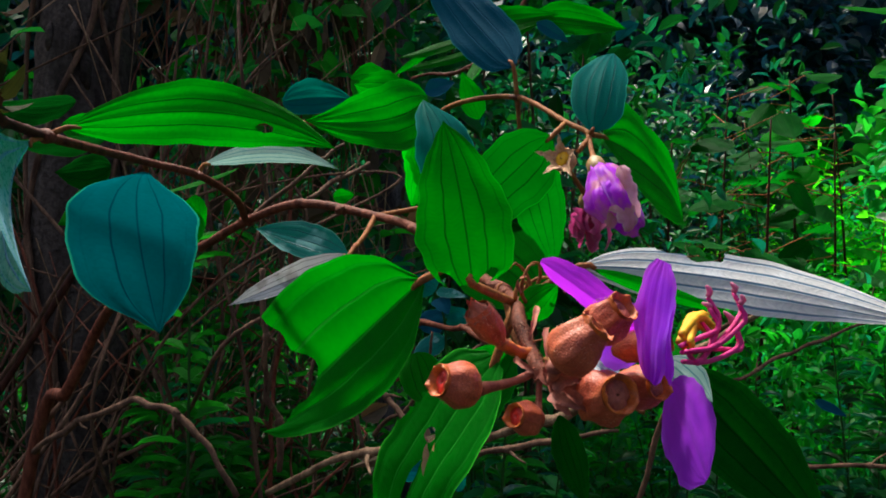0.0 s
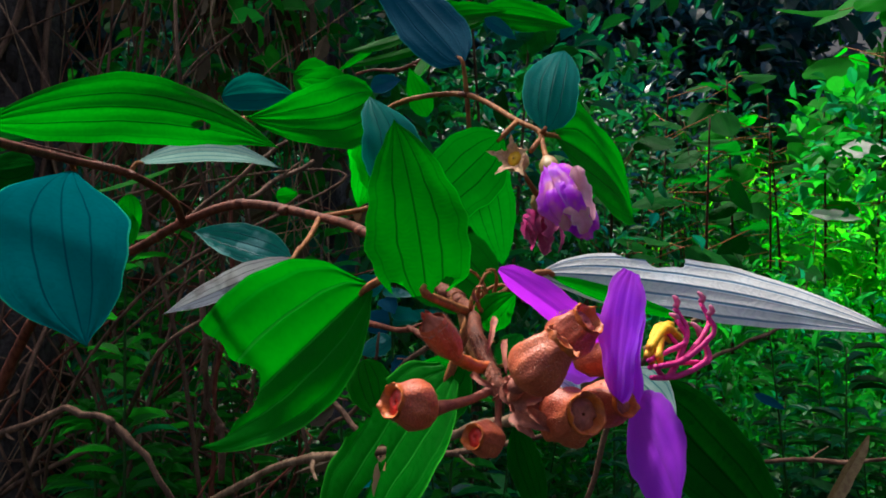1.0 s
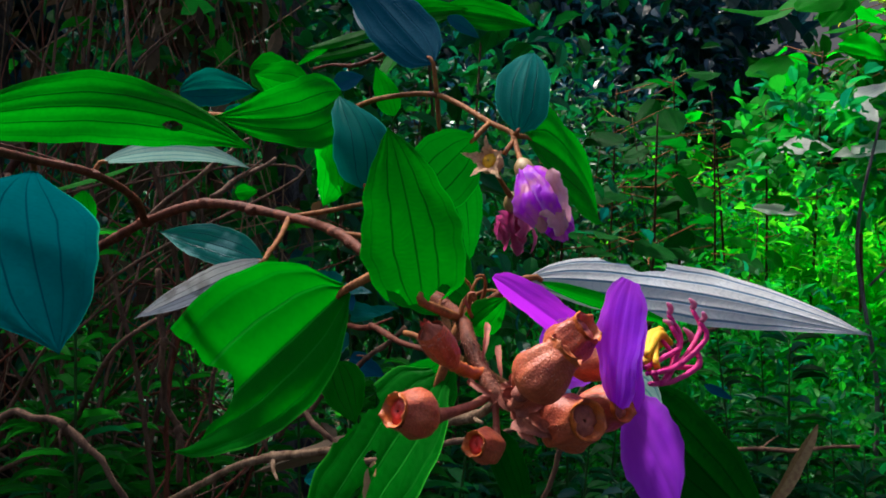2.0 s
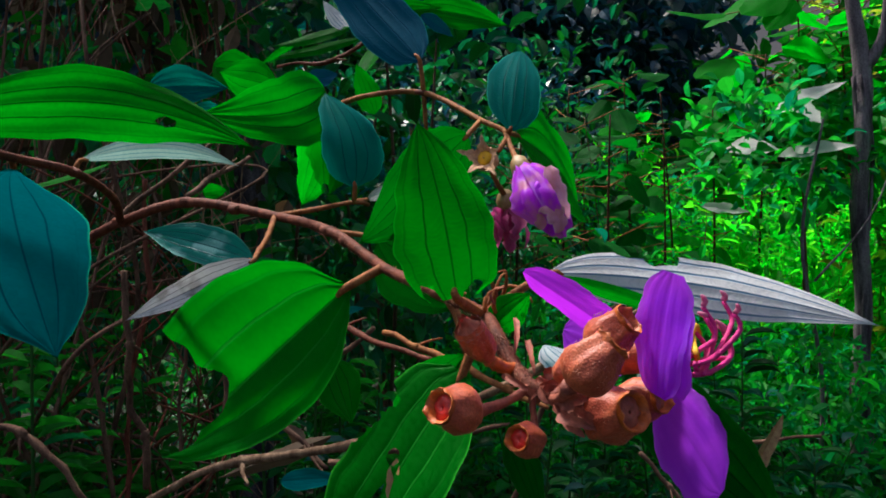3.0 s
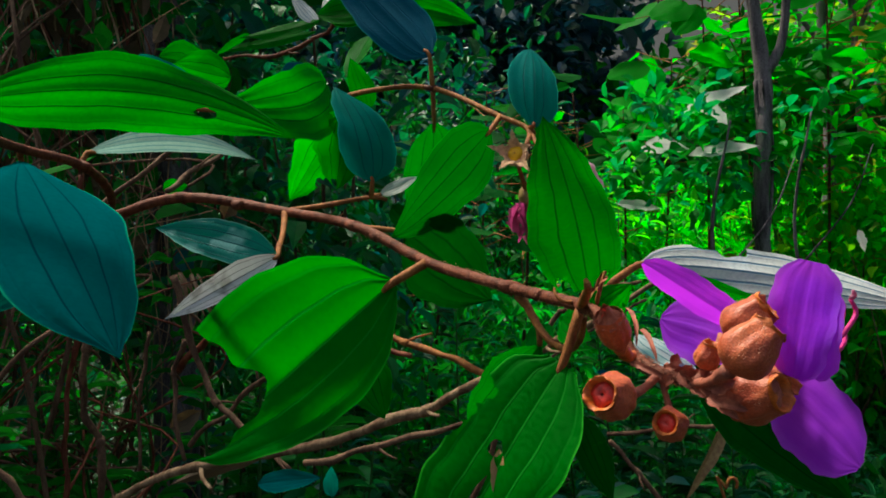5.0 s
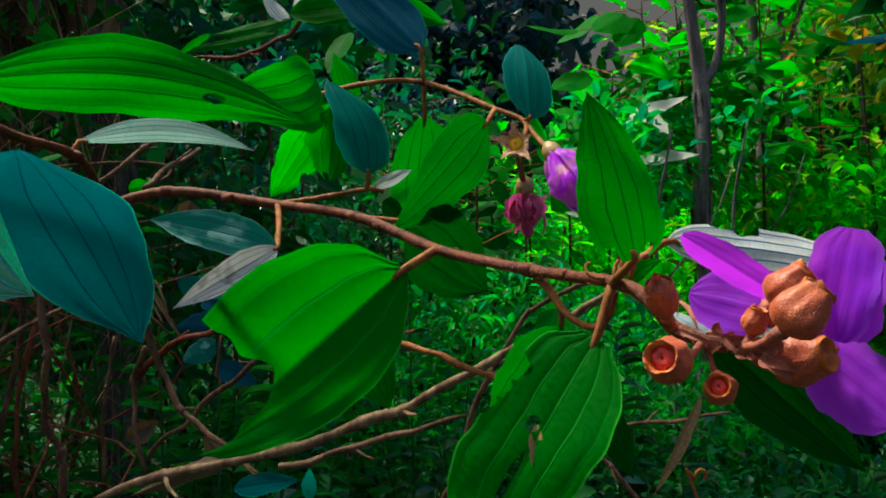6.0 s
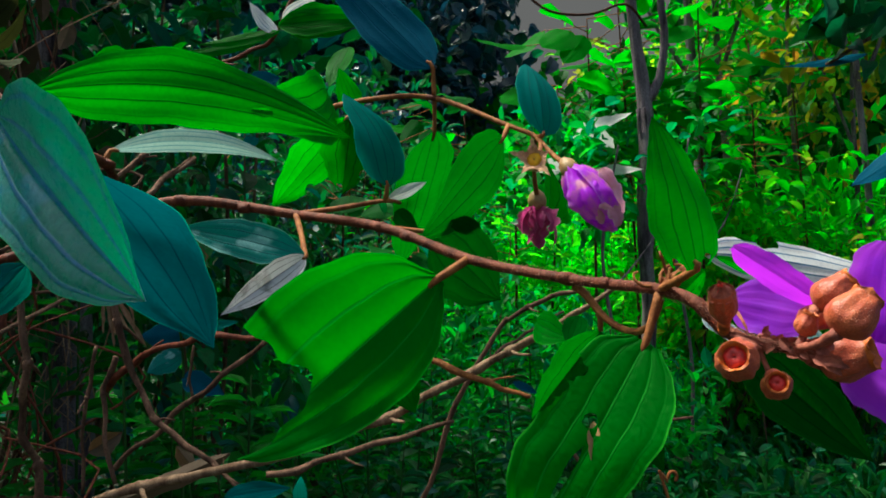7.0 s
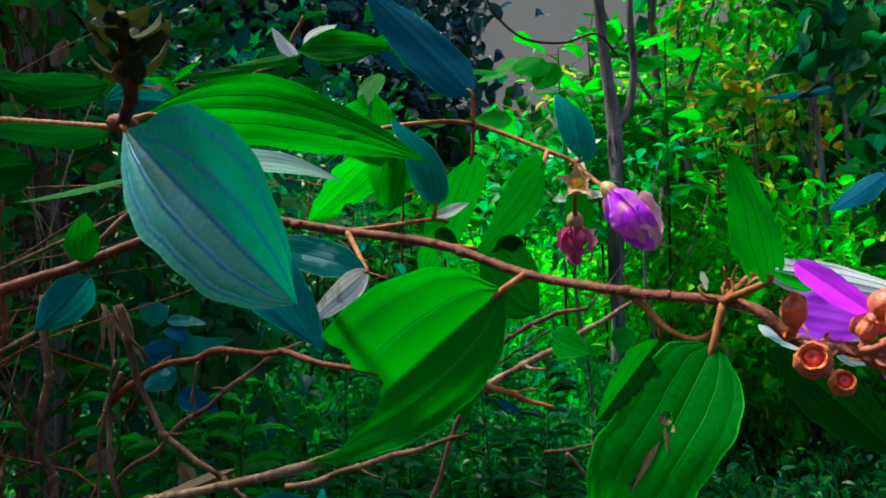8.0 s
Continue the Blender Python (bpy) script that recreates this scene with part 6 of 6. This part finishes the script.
# Limbs and crowns here are added out of view to shade the ground.
tree("old_trunk", [(-0.1177, 1.7001, -0.5757) + (0.05,), (-0.1052, 1.7000, 0.5510) + (0.045,), (-0.1114, 1.7000, 1.1770) + (0.04,), (-0.1001, 1.7200, 1.5620) + (0.035,), (-0.0583, 1.7999, 2.5276) + (0.025,)],
     [[(-0.1001, 1.7200, 1.5620) + (0.03,), (-0.5, 2.2, 2.9, 0.024), (-1.4, 2.7, 3.8, 0.015)], [(-0.0583, 1.80, 2.40, 0.025), (0.0, 2.0, 2.95, 0.018), (0.15, 2.25, 3.45, 0.010)]], [((-1.55, 2.90, 4.0), (0.90, 0.68, 0.45)), ((0.02, 2.22, 3.4), (0.85, 0.42, 0.32))], BARK, 0.16, COVER, "shaded brown trunk behind the thicket with added unseen shading crowns", 590, 2400, 0.6, 80)


def broad_sapling(bearing, reach, height, count, size, seed, blade=BROADLEAF):
    """A thin stem whose upper half carries large flat leaves on long stalks."""
    root = empty("broad_leaved_sapling", "sapling with large bright green leaves on a thin stem", "sapling", "broad-leaved saplings")
    rng = random.Random(seed)
    a = radians(bearing)
    foot = V((reach * math.sin(a), reach * math.cos(a), 0))
    top = foot + V((rng.uniform(-0.1, 0.1), rng.uniform(-0.1, 0.1), height))
    tube("trunk", [(*(foot - V((0, 0, 0.03))), 0.007), (*(foot.lerp(top, 0.5) + V((0.02, 0.01, 0))), 0.005), (*top, 0.0025)], DARKSTEM, root, "", 8, 0.05)
    for k in range(count):
        f = rng.uniform(0.52, 1.0)
        w = rng.uniform(0, 6.28)
        p = foot.lerp(top, f)
        q = p + V((math.cos(w), math.sin(w), rng.uniform(-0.1, 0.6))) * rng.uniform(0.06, 0.24)
        way = V((math.cos(w + rng.uniform(-0.8, 0.8)), math.sin(w + rng.uniform(-0.8, 0.8)), rng.uniform(-0.8, 0.15))).normalized()
        half = size * rng.uniform(0.26, 0.40)
        side = way.cross(V((rng.uniform(-0.4, 0.4), -0.6, 1.0)))
        leaf(root, (q, q + way * size * rng.uniform(0.7, 1.2), side, half, 0.0), blade, ROUND, ROUND, 0.12, 0.12, 0.05, (), "", [tuple(p)], 0.0016, rows=10, cols=8, seed=seed + k)
    return root


broad_sapling(36.0, 2.85, 1.60, 26, 0.18, 1300)
broad_sapling(39.5, 2.9, 1.70, 30, 0.17, 1340)
broad_sapling(43.5, 2.75, 1.62, 26, 0.16, 1380)
broad_sapling(32.5, 3.2, 1.45, 20, 0.17, 1420)
broad_sapling(48.0, 3.1, 1.55, 20, 0.15, 1460)
broad_sapling(28.0, 3.3, 1.35, 16, 0.16, 1500)
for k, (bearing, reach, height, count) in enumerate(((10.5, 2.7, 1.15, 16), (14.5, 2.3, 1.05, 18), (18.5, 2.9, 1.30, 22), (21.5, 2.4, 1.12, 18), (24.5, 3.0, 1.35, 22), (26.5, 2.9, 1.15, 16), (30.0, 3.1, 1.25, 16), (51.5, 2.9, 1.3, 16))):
    # The shade-coloured blade goes to the saplings at low bearings.
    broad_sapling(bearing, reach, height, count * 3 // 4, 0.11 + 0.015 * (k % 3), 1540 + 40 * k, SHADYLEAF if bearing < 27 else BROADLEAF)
x, y = 3.2 * math.sin(radians(54)), 3.2 * math.cos(radians(54))
tree("sapling", [(x, y, -0.03, 0.012), (x + 0.02, y, 0.7, 0.011), (x - 0.01, y, 1.3, 0.008), (x + 0.02, y, 1.8, 0.004)], [[(x, y, 1.1, 0.007), (x - 0.1, y + 0.05, 1.4, 0.005), (x - 0.2, y + 0.1, 1.6, 0.003)]],
     [((x, y + 0.1, 1.45), (0.36, 0.3, 0.30))], BARK, 0.06, AUTUMN, "thin sapling with yellow and rust-coloured leaves", 555, 300)
tagged(tube("liana", [(1.139, 2.058, 1.728, 0.0042), (1.158, 2.017, 1.587, 0.0042), (1.230, 1.956, 1.484, 0.0042), (1.341, 1.890, 1.464, 0.0042), (1.447, 1.849, 1.497, 0.0042), (1.524, 1.841, 1.437, 0.0042)], DARKSTEM, None, "", 7, 0.02), "thin dark liana slung across to the grey tree", "vine")


# dry creeper hanging from a bough between the old trunks
creeper = empty("dry_creeper", "curtain of dry brown creeper stems with withered and yellow-green leaves", "creeper")
bough = [(-0.60, 1.30, 1.45), (-0.35, 1.42, 1.38), (-0.10, 1.55, 1.42), (-0.08, 1.70, 1.40)]
tube("bough", [(*p, 0.016) for p in bough], OLDBARK, creeper, "weathered bough", 9, 0.03, 0.12)
rng = random.Random(44)
tips = []
for k in range(70):
    f = rng.random() ** 0.8
    p = V(bough[0]).lerp(V(bough[1]), f * 2) if f < 0.5 else V(bough[1]).lerp(V(bough[2]), f * 2 - 1)
    drop, drift = rng.uniform(0.3, 0.85), V((rng.uniform(-0.12, 0.12), rng.uniform(-0.18, 0.10), 0))
    pts = [(*(p + drift * g + V((rng.uniform(-0.03, 0.03), rng.uniform(-0.02, 0.02), -drop * g))), 0.0022 - 0.0012 * g) for g in (0, 0.25, 0.5, 0.75, 1.0)]
    tube("strand", pts, rng.choice((FIBRE, CANE, STEM)), creeper, "", 5, 0.03, 0.2)
    tips += [q[:3] for q in pts[1:]]
spots = np.repeat(np.array(tips), 2, axis=0) + np.random.default_rng(45).normal(size=(len(tips) * 2, 3)) * 0.03
foliage("withered_leaves", spots[::2], 0.06, DRYLEAF, creeper, "withered brown leaves", 0.7, 0.42, 46, None, -1.2)
foliage("green_leaves", spots[1::2] + (0.01, -0.02, 0.0), 0.055, WEED, creeper, "yellow-green leaves", 0.9, 0.6, 47)


# dark sprays hanging in from a neighbouring bush
def spray(points, radius, n, size, material, label, seed):
    root = empty("hanging_spray", label, "branch", "hanging sprays")
    tube("twig", [(*p, 0.003) for p in points], CANE, root, "", 6, 0.03)
    spots, way = clumped(np.mean(np.array(points), 0), radius, n, 12, seed)
    foliage("foliage", spots, size, material, root, "", 0.8, 0.5, seed, way)
    return root


spray([(1.0966, 0.7101, 1.1268), (0.9538, 0.7393, 1.0598), (0.8781, 0.7862, 1.0080)], (0.16, 0.12, 0.12), 90, 0.07, COVER, "dark leafy spray hanging in the shade", 610)
spray([(1.2137, 0.6937, 1.2559), (1.0988, 0.7641, 1.2002), (0.9999, 0.8224, 1.2112)], (0.22, 0.14, 0.10), 110, 0.08, COVER, "dark leafy spray hanging in the shade", 620)
spray([(1.3862, 0.8363, 0.9379), (1.3011, 0.8893, 0.8729)], (0.12, 0.12, 0.2), 90, 0.07, COVER, "dark leafy spray hanging in the shade", 630)


# ---- woods farther off ----
def far_woods(name, bearings, n, height, material, label, gap, seed):
    rng = np.random.default_rng(seed)
    spots = []
    for k in range(n):
        b = rng.uniform(*bearings)
        if gap[0] < b < gap[1]:
            continue
        d, h, a = rng.uniform(7.5, 12.5), rng.uniform(*height), radians(b)
        p, _ = clumped((d * math.sin(a), d * math.cos(a), h * 0.55), (1.3, 1.3, h * 0.55), 620, 18, seed + k)
        spots.append(p)
    spots = np.concatenate(spots)
    spots[:, 2] = np.abs(spots[:, 2])
    ob = foliage(name, spots, 0.26, material, None, "", 0.9, 0.6, seed)
    return tagged(ob, label, "woods", "", "stuff")


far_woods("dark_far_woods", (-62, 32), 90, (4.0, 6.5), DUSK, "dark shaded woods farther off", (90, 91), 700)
far_woods("green_far_woods", (26, 88), 34, (2.4, 3.8), BUSH, "green edge of woods farther off", (28, 47), 800)
far_woods("mid_far_woods", (22, 32), 9, (2.6, 3.0), BUSH, "green growth before the open sky", (90, 91), 950)
far_woods("low_far_woods", (22, 52), 20, (1.7, 2.3), BUSH, "low green growth under open sky", (90, 91), 900)


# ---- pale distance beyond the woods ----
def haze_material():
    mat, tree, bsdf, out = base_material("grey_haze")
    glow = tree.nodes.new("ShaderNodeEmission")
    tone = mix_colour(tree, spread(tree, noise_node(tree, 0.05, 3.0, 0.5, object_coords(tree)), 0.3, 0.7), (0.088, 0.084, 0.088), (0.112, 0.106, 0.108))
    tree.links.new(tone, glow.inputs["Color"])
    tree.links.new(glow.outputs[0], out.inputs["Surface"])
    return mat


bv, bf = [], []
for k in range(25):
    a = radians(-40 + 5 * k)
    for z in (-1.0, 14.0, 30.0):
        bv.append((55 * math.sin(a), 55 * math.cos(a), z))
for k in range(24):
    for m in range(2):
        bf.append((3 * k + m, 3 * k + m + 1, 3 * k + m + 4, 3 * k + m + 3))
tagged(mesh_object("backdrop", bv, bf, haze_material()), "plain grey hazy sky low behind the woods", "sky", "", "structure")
